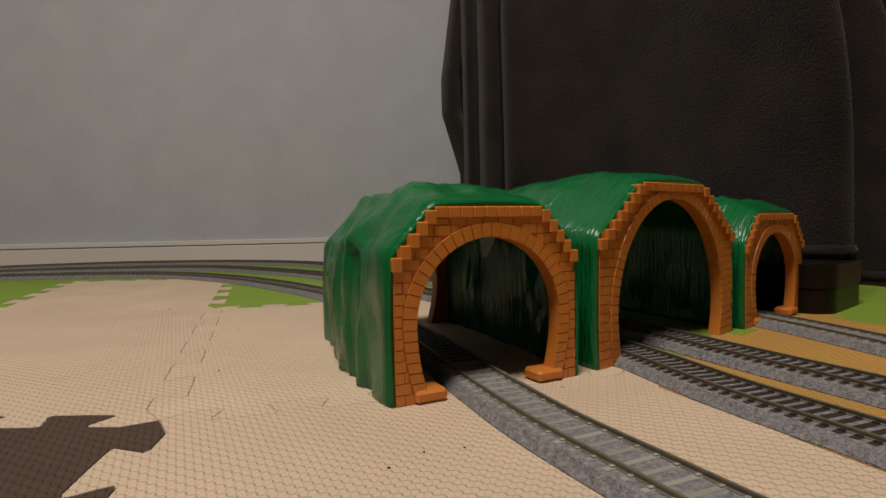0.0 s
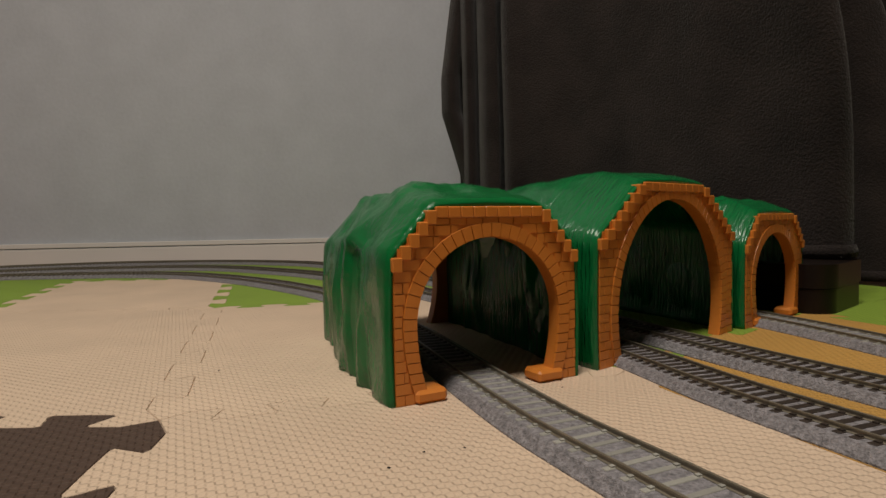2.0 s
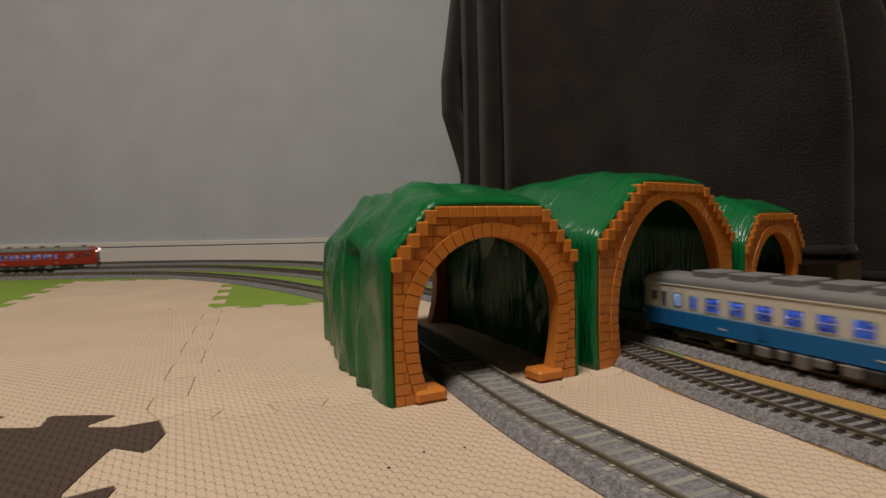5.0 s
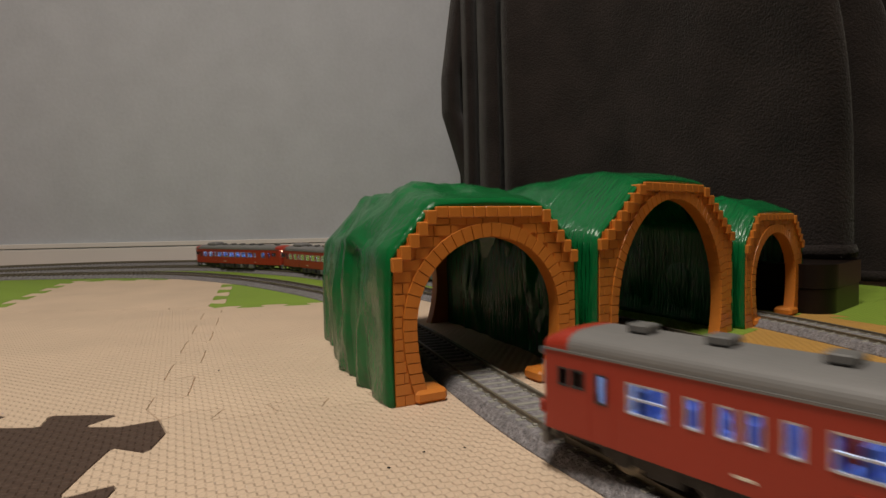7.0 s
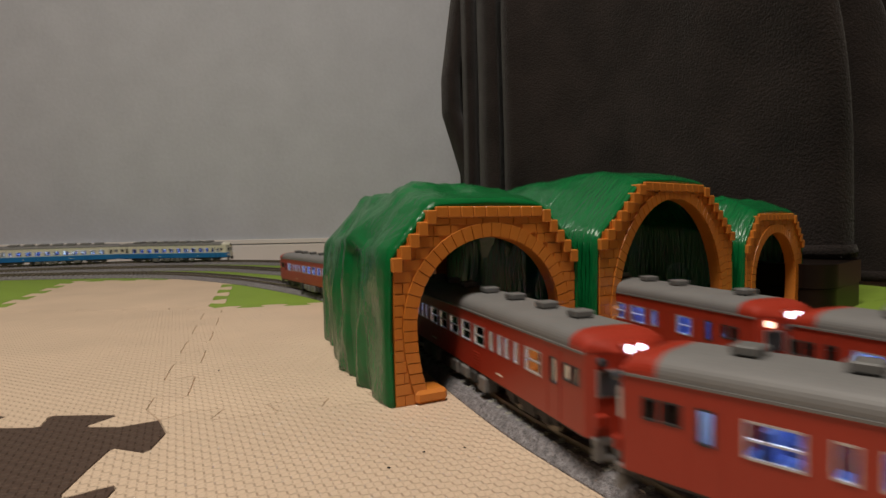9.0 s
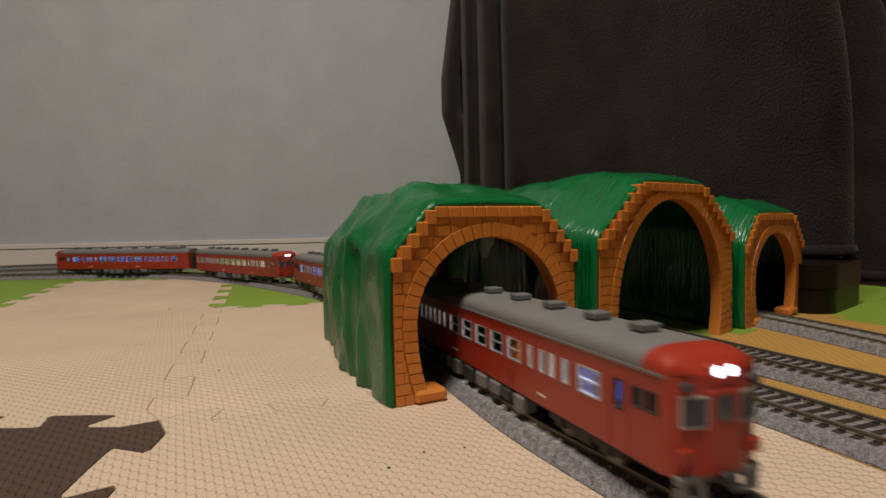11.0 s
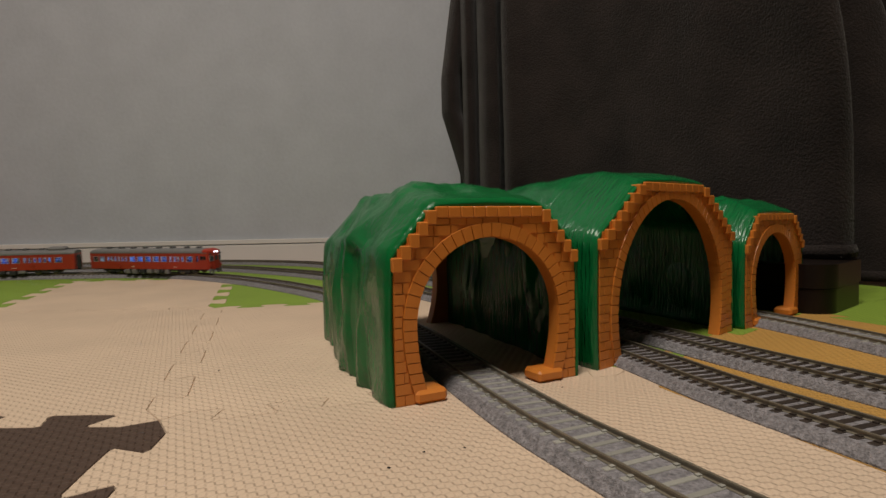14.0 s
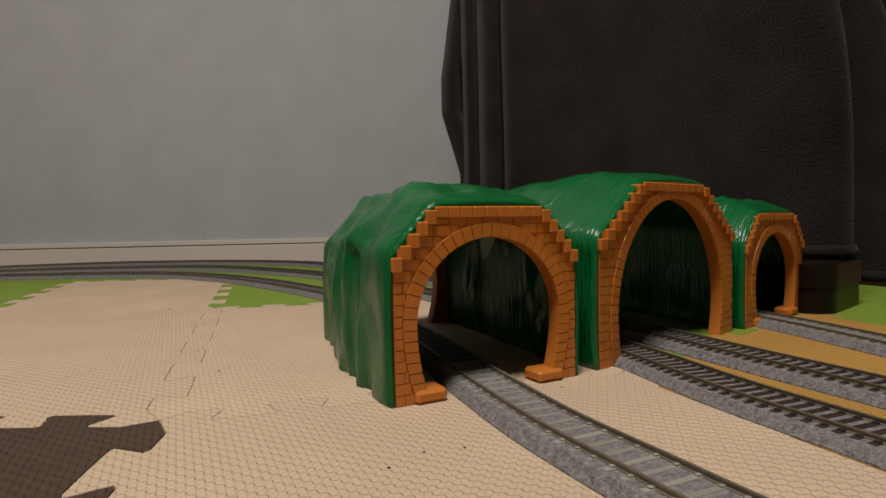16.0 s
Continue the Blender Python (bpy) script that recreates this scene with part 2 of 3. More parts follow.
# ---- foam mats: interlocking tiles on a grid of corners ----
GRID = [  # rows from the viewer outwards, columns from left to right
    [(-0.78, -0.46), (-0.50, -0.46), (-0.01, -0.483), (0.36, -0.414), (0.58, -0.276), (0.80, -0.115)],
    [(-0.62, 0.2472), (-0.366, 0.2495), (-0.121, 0.2432), (0.0985, 0.3128), (0.303, 0.499), (0.50, 0.6095)],
    [(-0.70, 0.5922), (-0.461, 0.5842), (-0.229, 0.5819), (-0.005, 0.6268), (0.195, 0.7935), (0.40, 0.943)],
    [(-0.82, 0.92), (-0.58, 0.9085), (-0.335, 0.92), (-0.11, 0.966), (0.09, 1.1327), (0.30, 1.265)],
    [(-0.92, 1.2477), (-0.68, 1.242), (-0.44, 1.265), (-0.22, 1.311), (-0.01, 1.403), (0.20, 1.4605)],
]
COLOURS = [
    ["beige", "brown", "beige", "ochre", "lime"],
    ["beige", "beige", "beige", "lime", "lime"],
    ["lime", "beige", "lime", "lime", "lime"],
    ["lime", "lime", "lime", "lime", "lime"],
]
FOAM = {"beige": M_BEIGE, "brown": M_BROWN, "lime": M_LIME, "ochre": M_YELLOW}
FOAM_WORD = {"beige": "beige", "brown": "dark brown", "lime": "lime green", "ochre": "ochre yellow"}


def puzzle_edge(a, b, tabs=5, depth=0.0075):
    """Outline from a to b with dovetail tabs to either side."""
    a, b = Vector((*a, 0)), Vector((*b, 0))
    d = b - a
    n = Vector((-d.y, d.x, 0)).normalized()
    pts = [a]
    for i in range(tabs * 2):
        side = 1 if i % 2 == 0 else -1
        u0, u1 = i / (tabs * 2), (i + 1) / (tabs * 2)
        um, w = (u0 + u1) / 2, (u1 - u0)
        for u, k in ((-0.60, 0.80), (-0.52, 1.0), (0.0, 1.03), (0.52, 1.0), (0.60, 0.80)):
            uu = um + u * w
            if 0.015 < uu < 0.985:
                pts.append(a + d * uu + n * depth * side * k)
    return pts


def foam_mats():
    rows, cols = len(GRID), len(GRID[0])
    across = {(r, c): puzzle_edge(GRID[r][c], GRID[r][c + 1]) for r in range(rows) for c in range(cols - 1)}
    along = {(r, c): puzzle_edge(GRID[r][c], GRID[r + 1][c], 5 if r else 11) for r in range(rows - 1) for c in range(cols)}
    for r in range(rows - 1):
        for c in range(cols - 1):
            ring = across[r, c] + along[r, c + 1] + (across[r + 1, c] + [Vector((*GRID[r + 1][c + 1], 0))])[::-1][:-1]
            back = along[r, c][::-1][:-1]
            ring = ring + [Vector((*GRID[r + 1][c], 0))] + back
            clean = []
            for p in ring:
                if not clean or (p - clean[-1]).length > 1e-5:
                    clean.append(p)
            k = len(clean)
            inner = []
            for i in range(k):
                t = (clean[(i + 1) % k] - clean[i - 1]).normalized()
                inner.append(clean[i] + Vector((-t.y, t.x, 0)) * 0.00035)
            bm = bmesh.new()
            lo = [bm.verts.new((p.x, p.y, FLOOR_Z)) for p in clean]
            mid = [bm.verts.new((p.x, p.y, -0.0009)) for p in clean]
            top = [bm.verts.new((p.x, p.y, 0)) for p in inner]
            for i in range(k):
                j = (i + 1) % k
                bm.faces.new((lo[i], lo[j], mid[j], mid[i]))
                bm.faces.new((mid[i], mid[j], top[j], top[i]))
            for tri in tessellate_polygon([[v.co.copy() for v in top]]):
                bm.faces.new([top[i] for i in tri])
            col = COLOURS[r][c]
            ob = part("foam_mat", bm, FOAM[col])
            tagged(ob, f"{FOAM_WORD[col]} interlocking foam play mat with woven relief", "play mat", "foam floor mats")


foam_mats()

# ---- tracks ----


def swept(bm, path, s0, s1, profile, step=0.012, close=True):
    n = max(2, int((s1 - s0) / step))
    rings = []
    for i in range(n + 1):
        s = s0 + (s1 - s0) * i / n
        p, t = on_path(path, s), tangent(path, s)
        left = Vector((-t.y, t.x, 0))
        tilt = cant_at(p)
        rings.append([bm.verts.new(p + left * a + Vector((0, 0, b + (tilt * (HALF_BED - a) if b > 0.0007 else 0.0)))) for a, b in profile])
    k = len(profile)
    for r0, r1 in zip(rings[:-1], rings[1:]):
        for j in range(k):
            bm.faces.new((r0[j], r0[(j + 1) % k], r1[(j + 1) % k], r1[j]))
    bm.faces.new(rings[0])
    bm.faces.new(rings[-1][::-1])


BED = [(-HALF_BED, 0.0), (-HALF_BED, 0.0006), (-HALF_BED + 0.0036, 0.0046), (-HALF_BED + 0.0048, 0.0052), (HALF_BED - 0.0048, 0.0052), (HALF_BED - 0.0036, 0.0046), (HALF_BED, 0.0006), (HALF_BED, 0.0)]


def rail_profile(off):
    z = RAIL_Z
    return [(off - 0.0009, 0.0054), (off - 0.0004, 0.0058), (off - 0.0004, z - 0.0008), (off - 0.00055, z - 0.0006), (off - 0.00055, z),
            (off + 0.00055, z), (off + 0.00055, z - 0.0006), (off + 0.0004, z - 0.0008), (off + 0.0004, 0.0058), (off + 0.0009, 0.0054)]


def sleeper_mesh(name, mat, w, clip=True):
    bm = bmesh.new()
    box(bm, -w / 2, w / 2, -0.0136, 0.0136, 0.0044, 0.0055, 0.0002)
    if clip:
        for y in (-0.0091, 0.0091):
            box(bm, -w * 0.3, w * 0.3, y - 0.0022, y + 0.0022, 0.0053, 0.0060)
    me = bpy.data.meshes.new(name)
    bm.to_mesh(me)
    bm.free()
    me.materials.append(mat)
    return me


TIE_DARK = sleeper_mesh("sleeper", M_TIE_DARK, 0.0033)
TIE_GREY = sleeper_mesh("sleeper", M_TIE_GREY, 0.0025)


def railway_track(path, near0, near1, pitch, grey_until, label):
    """near0 to near1: the stretch with single sleepers. Grey ones up to grey_until metres, dark ones past it."""
    e = thing("railway_track", label, "model track", "model railway tracks")
    end = path[1][-1]
    bm = bmesh.new()
    swept(bm, path, 0, near0, BED, 0.05)
    swept(bm, path, near0, near1, BED, 0.008)
    swept(bm, path, near1, end, BED, 0.05)
    part("ballast_bed", bm, M_BALLAST, e)
    for off in (-0.0091, 0.0091):
        bm = bmesh.new()
        swept(bm, path, 0, near0, rail_profile(off), 0.05)
        swept(bm, path, near0, near1, rail_profile(off), 0.008)
        swept(bm, path, near1, end, rail_profile(off), 0.05)
        part("rail", bm, M_RAIL, e)
    s = near0
    while s < near1:
        p, t = on_path(path, s), tangent(path, s)
        tilt = cant_at(p)
        m = Matrix.Translation(p + Vector((0, 0, tilt * HALF_BED))) @ Matrix.Rotation(math.atan2(t.y, t.x), 4, "Z") @ Matrix.Rotation(-math.atan(tilt), 4, "X")
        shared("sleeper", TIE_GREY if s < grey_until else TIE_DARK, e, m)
        s += pitch
    return e


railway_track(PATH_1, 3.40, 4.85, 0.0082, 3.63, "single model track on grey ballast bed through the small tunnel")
railway_track(PATH_2, 3.50, 5.18, 0.0062, 0.0, "model track with dark sleepers on grey ballast bed")
railway_track(PATH_3, 3.40, 5.28, 0.0064, 0.0, "model track with dark sleepers on grey ballast beside the wall")
railway_track(PATH_4, 0.60, 1.10, 0.0082, 9.0, "model track with grey sleepers running through the end tunnel")

# ---- toy tunnels ----


def arch_half(z, half, spring, low):
    """Half width of the opening at height z below its springing line."""
    return half * math.sqrt(max(0.0, 1 - ((spring - z) / low) ** 2))


def arch_curve(cx, half, spring, rise, low, grow=0.0, n=40):
    """The opening's outline from the left foot over the crown to the right foot, widened by grow."""
    pts = []
    for i in range(9):
        z = spring * i / 9
        pts.append((cx - arch_half(z, half, spring, low) - grow, z))
    for i in range(n + 1):
        a = math.pi - math.pi * i / n
        pts.append((cx + (half + grow) * math.cos(a), spring + (rise + grow) * math.sin(a)))
    for i in range(8, -1, -1):
        z = spring * i / 9
        pts.append((cx + arch_half(z, half, spring, low) + grow, z))
    return pts


def tunnel(width, eave, top, shoulder, half, spring, rise, low, length, axis, bulge, crest, lumps, steps, feet, seed, strokes, m, label):
    e = thing("toy_tunnel", label, "toy tunnel", "toy tunnels", m=m)
    cx = width / 2
    ring_w = 0.0072
    rnd = random.Random(seed)

    def front(a, b, n):          # n: metres towards the viewer
        return Vector((a, -n, b))

    # hill shell: outer skin and inner skin
    def outline(k, n):
        """Around the hill's section from the left base to the right base, k in 0..1."""
        pts = [(0.0, 0.0), (-0.001, eave * 0.5), (0.0, eave), (shoulder, top), (cx, top + 0.001), (width - shoulder, top), (width, eave), (width + 0.001, eave * 0.5), (width, 0.0)]
        seg = [math.dist(p, q) for p, q in zip(pts[:-1], pts[1:])]
        total = sum(seg)
        out = []
        for i in range(n + 1):
            d = total * i / n
            j = 0
            while j < len(seg) - 1 and d > seg[j]:
                d -= seg[j]
                j += 1
            f = d / seg[j]
            out.append((pts[j][0] + (pts[j + 1][0] - pts[j][0]) * f, pts[j][1] + (pts[j + 1][1] - pts[j][1]) * f))
        for _ in range(1):
            out = [out[0]] + [((a[0] + 2 * b[0] + c[0]) / 4, (a[1] + 2 * b[1] + c[1]) / 4) for a, b, c in zip(out[:-2], out[1:-1], out[2:])] + [out[-1]]
        return out

    def skin(bm, inset, rough, n=72, rows=44):
        base = outline(0, n)
        grid = []
        for r in range(rows + 1):
            t = r / rows
            y = -0.0004 + (length - 0.002) * t
            swell = bulge * math.sin(math.pi * min(1, max(0, t)) ** 0.8) ** 0.8
            line = []
            for i, (x, z) in enumerate(base):
                c = Vector((cx, 0, eave * 0.45))
                d = Vector((x - cx, 0, z - eave * 0.45))
                un = d.normalized()
                lump = noise.noise(Vector((x * 34 + seed * 7.1, y * 26, z * 30))) * 0.6 + noise.noise(Vector((x * 80, y * 55 + seed, z * 24))) * 0.4 + noise.noise(Vector((x * 150, y * 130, z * 70 + seed))) * 0.16
                edge = min(1.0, 5 * min(t, 1 - t) + 0.05)
                crag = abs(noise.noise(Vector((y * 48 + seed * 3, x * 12, z * 9)))) if z < eave else 0.0
                off = swell + rough * edge * (1.15 * lump - 1.5 * crag) - inset + 0.0021
                p = Vector((x, 0, z)) + un * off
                p.z += crest * math.sin(math.pi * min(1.0, t * 1.25)) ** 0.6 * max(0.0, (z - eave * 0.7) / (top - eave * 0.7)) * (1 + 1.1 * lump * edge)
                p.z = max(0.0, p.z) if i not in (0, n) else 0.0
                line.append(bm.verts.new((p.x + axis * y, y, p.z)))
            grid.append(line)
        for g0, g1 in zip(grid[:-1], grid[1:]):
            for i in range(n):
                bm.faces.new((g0[i], g0[i + 1], g1[i + 1], g1[i]))
        return grid

    bm = bmesh.new()
    g_out = skin(bm, 0.0, lumps)
    g_in = skin(bm, 0.0022, lumps * 0.45)
    for k in (0, -1):
        for i in range(len(g_out[0]) - 1):
            bm.faces.new((g_out[k][i], g_out[k][i + 1], g_in[k][i + 1], g_in[k][i]))
    for i in (0, -1):
        for r in range(len(g_out) - 1):
            bm.faces.new((g_out[r][i], g_out[r + 1][i], g_in[r + 1][i], g_in[r][i]))
    part("hill_shell", bm, M_GREEN_BRUSHED if strokes else M_GREEN, e, smooth=True)

    # portals: front and back plates with the opening cut through
    inner = arch_curve(cx, half, spring, rise, low)
    edge_pts = [(0, 0), (0, eave), (shoulder, top), (width - shoulder, top), (width, eave), (width, 0)]

    def outer_at(k, n):
        """A point of the plate's edge for each point of the opening."""
        seg = [math.dist(p, q) for p, q in zip(edge_pts[:-1], edge_pts[1:])]
        d = sum(seg) * k / n
        for j, l in enumerate(seg):
            if d <= l + 1e-9:
                f = d / l
                p, q = edge_pts[j], edge_pts[j + 1]
                return (p[0] + (q[0] - p[0]) * f, p[1] + (q[1] - p[1]) * f)
            d -= l
        return edge_pts[-1]

    def plate(name, n0, n1, shift):
        bm = bmesh.new()
        k = len(inner)
        fr_i = [bm.verts.new(front(a, b, n1) + shift) for a, b in inner]
        bk_i = [bm.verts.new(front(a, b, n0) + shift) for a, b in inner]
        fr_o = [bm.verts.new(front(*outer_at(i, k - 1), n1) + shift) for i in range(k)]
        bk_o = [bm.verts.new(front(*outer_at(i, k - 1), n0) + shift) for i in range(k)]
        for i in range(k - 1):
            bm.faces.new((fr_i[i], fr_i[i + 1], fr_o[i + 1], fr_o[i]))
            bm.faces.new((bk_i[i], bk_o[i], bk_o[i + 1], bk_i[i + 1]))
            bm.faces.new((fr_i[i], bk_i[i], bk_i[i + 1], fr_i[i + 1]))
            bm.faces.new((fr_o[i], fr_o[i + 1], bk_o[i + 1], bk_o[i]))
        for i in (0, -1):
            bm.faces.new((fr_i[i], fr_o[i], bk_o[i], bk_i[i]))
        return part(name, bm, M_JOINT, e)

    portal = plate("portal", -0.0065, 0.0, Vector((0, 0, 0)))
    plate("rear_portal", -0.004, 0.004, Vector((axis * length, length, 0)))

    def brick(pts, n1, gap=0.00016):
        c = [sum(p[i] for p in pts) / len(pts) for i in (0, 1)]
        fine = []
        for a, b in pts:
            d = Vector((a - c[0], b - c[1]))
            if d.length > 0:
                d *= max(0.2, 1 - gap * 1.5 / d.length)
            fine.append((c[0] + d.x, c[1] + d.y))
        bm = bmesh.new()
        k = len(fine)
        lo = [bm.verts.new(front(a, b, -0.0005)) for a, b in fine]
        mid = [bm.verts.new(front(a, b, n1 - 0.0004)) for a, b in fine]
        top_v = [bm.verts.new(front(c[0] + (a - c[0]) * 0.955, c[1] + (b - c[1]) * 0.955, n1)) for a, b in fine]
        for i in range(k):
            j = (i + 1) % k
            bm.faces.new((lo[i], lo[j], mid[j], mid[i]))
            bm.faces.new((mid[i], mid[j], top_v[j], top_v[i]))
        bm.faces.new(top_v)
        bm.faces.new(lo[::-1])
        return part("brick", bm, M_BRICK, portal)

    # ring of wedge bricks round the opening
    dense = arch_curve(cx, half, spring, rise, low, 0.0, 90)
    wide = arch_curve(cx, half, spring, rise, low, ring_w, 90)
    lens = [0.0]
    for p, q in zip(dense[:-1], dense[1:]):
        lens.append(lens[-1] + math.dist(p, q))
    count = int(lens[-1] / 0.0048)

    def along(line, d):
        xs, zs = [p[0] for p in line], [p[1] for p in line]
        return (float(np.interp(d, lens, xs)), float(np.interp(d, lens, zs)))

    for i in range(count):
        d0, d1 = lens[-1] * i / count, lens[-1] * (i + 1) / count
        brick([along(dense, d0), along(wide, d0), along(wide, d1), along(dense, d1)], 0.0013)

    # courses beside the ring
    course = 0.0050
    z = 0.0
    row = 0
    while z < top - 0.0056:
        z1 = min(z + course, top - 0.0050)
        zm = (z + z1) / 2
        left = 0.0 if zm < eave else shoulder * (zm - eave) / (top - eave)
        if zm > spring + rise + ring_w:
            spans = [(left, width - left)]
        else:
            if zm <= spring:
                hw = arch_half(zm, half, spring, low) + ring_w
            else:
                hw = (half + ring_w) * math.sqrt(max(0, 1 - ((zm - spring) / (rise + ring_w)) ** 2))
            spans = [(left, cx - hw), (cx + hw, width - left)]
        for a, b in spans:
            if b - a < 0.0016:
                continue
            x = a - (0.0 if row % 2 else 0.0044)
            while x < b:
                p, q = max(a, x), min(b, x + 0.0088)
                if q - p > 0.0015:
                    brick([(p, z), (p, z1), (q, z1), (q, z)], 0.0007)
                x += 0.0088
        z, row = z1, row + 1

    # coping: stepped blocks on both slopes and a row along the top
    def block(x0, x1, z0, z1, n=0.0020):
        bm = bmesh.new()
        box(bm, x0, x1, -n, 0.004, z0, z1, 0.0005)
        part("coping_block", bm, M_BRICK, portal)

    rise_step, run = (top - eave + 0.0058) / (steps + 0.5), shoulder / steps
    for i in range(steps):
        z0 = eave - 0.0058 + i * rise_step
        x0 = i * run
        block(x0 - 0.0010, x0 + run - 0.0002, z0, z0 + rise_step * 1.25, 0.0026)
        block(width - x0 - run + 0.0002, width - x0 + 0.0010, z0, z0 + rise_step * 1.25, 0.0026)
    x, k = shoulder - 0.0005, 9
    step = (width - 2 * shoulder + 0.001) / k
    for i in range(k):
        block(x + i * step, x + (i + 1) * step - 0.0002, top - 0.0048, top + 0.0004, 0.0019)
    if feet:
        for side in (-1, 1):
            bm = bmesh.new()
            foot_x = arch_half(0.004, half, spring, low)
            lo, hi = sorted((cx + side * (foot_x + 0.007), cx + side * (foot_x - 0.009)))
            box(bm, lo, hi, -0.0030, 0.011, 0.0, 0.0062, 0.0016)
            part("footing", bm, M_BRICK, portal)
    return e


def brushed():
    m = material("green_plastic_brushed", (0.004, 0.135, 0.036), rough=0.2, vary=0.18, scale=40, fine=190, bump=1.0, dist=0.0018)
    nt = m.node_tree
    noise_node = [n for n in nt.nodes if n.bl_idname == "ShaderNodeTexNoise"][1]
    tc = [n for n in nt.nodes if n.bl_idname == "ShaderNodeTexCoord"][0]
    mp = nt.nodes.new("ShaderNodeMapping")
    mp.inputs["Scale"].default_value = (0.35, 2.6, 0.35)
    nt.links.new(tc.outputs["Object"], mp.inputs["Vector"])
    nt.links.new(mp.outputs["Vector"], noise_node.inputs["Vector"])
    return m


M_GREEN_BRUSHED = brushed()
tunnel(0.1015, 0.0655, 0.0880, 0.0215, 0.0396, 0.0350, 0.0388, 0.064, 0.188, 0.139, 0.0085, 0.0010, 0.0070, 5, True, 3, False,
       pose(-0.0222, 0.2541, 0, 0, 0, 27.9), "green plastic mountain tunnel with orange brick portal and footings")
tunnel(0.1580, 0.0705, 0.1022, 0.0440, 0.0620, 0.0270, 0.0660, 0.075, 0.190, 0.267, 0.006, 0.0015, 0.0045, 7, False, 8, True,
       pose(0.0831, 0.3127, 0, 0, 0, 39.9), "wide green plastic tunnel with tall orange brick arch over two tracks")
tunnel(0.1110, 0.0605, 0.0830, 0.0215, 0.0398, 0.0320, 0.0365, 0.060, 0.165, 0.27, 0.006, 0.0050, 0.0060, 5, True, 5, True,
       pose(0.2173, 0.4201, 0, 0, 0, 40.5), "green plastic mountain tunnel with orange portal beside the brown box")

# ---- blanket over the furniture ----


def blanket():
    """A fleece sheet hung in folds: a plan line swept upwards, with folds that widen towards the hem."""
    plan = [(0.075, 1.36), (0.040, 1.20), (0.006, 1.060), (0.002, 1.010), (0.016, 0.980), (0.030, 0.990), (0.041, 1.070), (0.0365, 0.965), (0.044, 0.932), (0.0565, 0.940), (0.072, 1.040), (0.0605, 0.915), (0.070, 0.878), (0.086, 0.872), (0.0915, 0.890),
            (0.114, 0.985), (0.0945, 0.870), (0.101, 0.848), (0.120, 0.836), (0.17, 0.788), (0.25, 0.690), (0.32, 0.585), (0.358, 0.522), (0.374, 0.527), (0.372, 0.62), (0.410, 0.84), (0.470, 0.93), (0.492, 0.80), (0.486, 0.705), (0.505, 0.672), (0.545, 0.670), (0.565, 0.72), (0.60, 0.90), (0.72, 0.95), (0.80, 0.90)]

    def hem_at(x, d):
        lift = min(1.0, max(0.0, (x - 0.28) / 0.03)) * (1.0 if d < edge_d else 0.0)
        return 0.004 + 0.0375 * lift + 0.003 * noise.noise(Vector((d * 9, 0, 0)))

    line, s = spline(plan, 14)
    nx, nz = 620, 90
    edge_d = float(s[int(np.argmax((line[:, 0] > 0.36) & (line[:, 1] > 0.56) & (line[:, 1] < 0.66)))])
    bm = bmesh.new()
    grid = []
    for j in range(nz + 1):
        v = j / nz
        row = []
        for i in range(nx + 1):
            d = s[-1] * i / nx
            x, y = float(np.interp(d, s, line[:, 0])), float(np.interp(d, s, line[:, 1]))
            hem = hem_at(x, d)
            z = hem + (0.66 - hem) * v
            soft = noise.noise(Vector((x * 9, z * 2.4, y * 3))) * 0.012 + noise.noise(Vector((x * 26, z * 6, 4.1))) * 0.004
            lean = -0.04 * v ** 2
            right = min(1.0, max(0.0, (x - 0.27) / 0.12))
            shift = -0.030 * min(1.3, v / 0.45) ** 3 * right
            if x < 0.036 and y > 0.968:
                shift += 0.034 * min(1.0, max(0.0, (0.27 - z) / 0.12)) + 0.022 * min(1.0, max(0.0, (z - 0.33) / 0.15))
            row.append(bm.verts.new((x + soft * 0.35 + shift, y + soft - lean, z)))
        grid.append(row)
    for g0, g1 in zip(grid[:-1], grid[1:]):
        for i in range(nx):
            bm.faces.new((g0[i], g0[i + 1], g1[i + 1], g1[i]))
    e = thing("blanket", "dark grey-brown fleece blanket hanging in folds over furniture", "blanket")
    for tri in tessellate_polygon([[v.co.copy() for v in grid[-1]]]):
        bm.faces.new([grid[-1][i] for i in tri])
    ob = part("cloth", bm, M_FLEECE, e, smooth=True)
    so = ob.modifiers.new("thick", "SOLIDIFY")
    so.thickness = 0.006
    bm = bmesh.new()
    grid = []
    for i in range(nx + 1):
        d = s[-1] * i / nx
        x, y = float(np.interp(d, s, line[:, 0])), float(np.interp(d, s, line[:, 1]))
        hem = hem_at(x, d)
        ring = []
        for k in range(6):
            a = math.tau * k / 6
            soft = noise.noise(Vector((x * 9, hem * 2.4, y * 3))) * 0.012 + noise.noise(Vector((x * 26, hem * 6, 4.1))) * 0.004
            ring.append(bm.verts.new((x + soft * 0.4 + 0.034 * (x < 0.036 and y > 0.968), y + soft + 0.0055 * math.cos(a), hem + 0.006 + 0.007 * math.sin(a))))
        grid.append(ring)
    for g0, g1 in zip(grid[:-1], grid[1:]):
        for k in range(6):
            bm.faces.new((g0[k], g0[(k + 1) % 6], g1[(k + 1) % 6], g1[k]))
    part("hem", bm, M_FLEECE, e, "stitched hem of the blanket", smooth=True)


blanket()


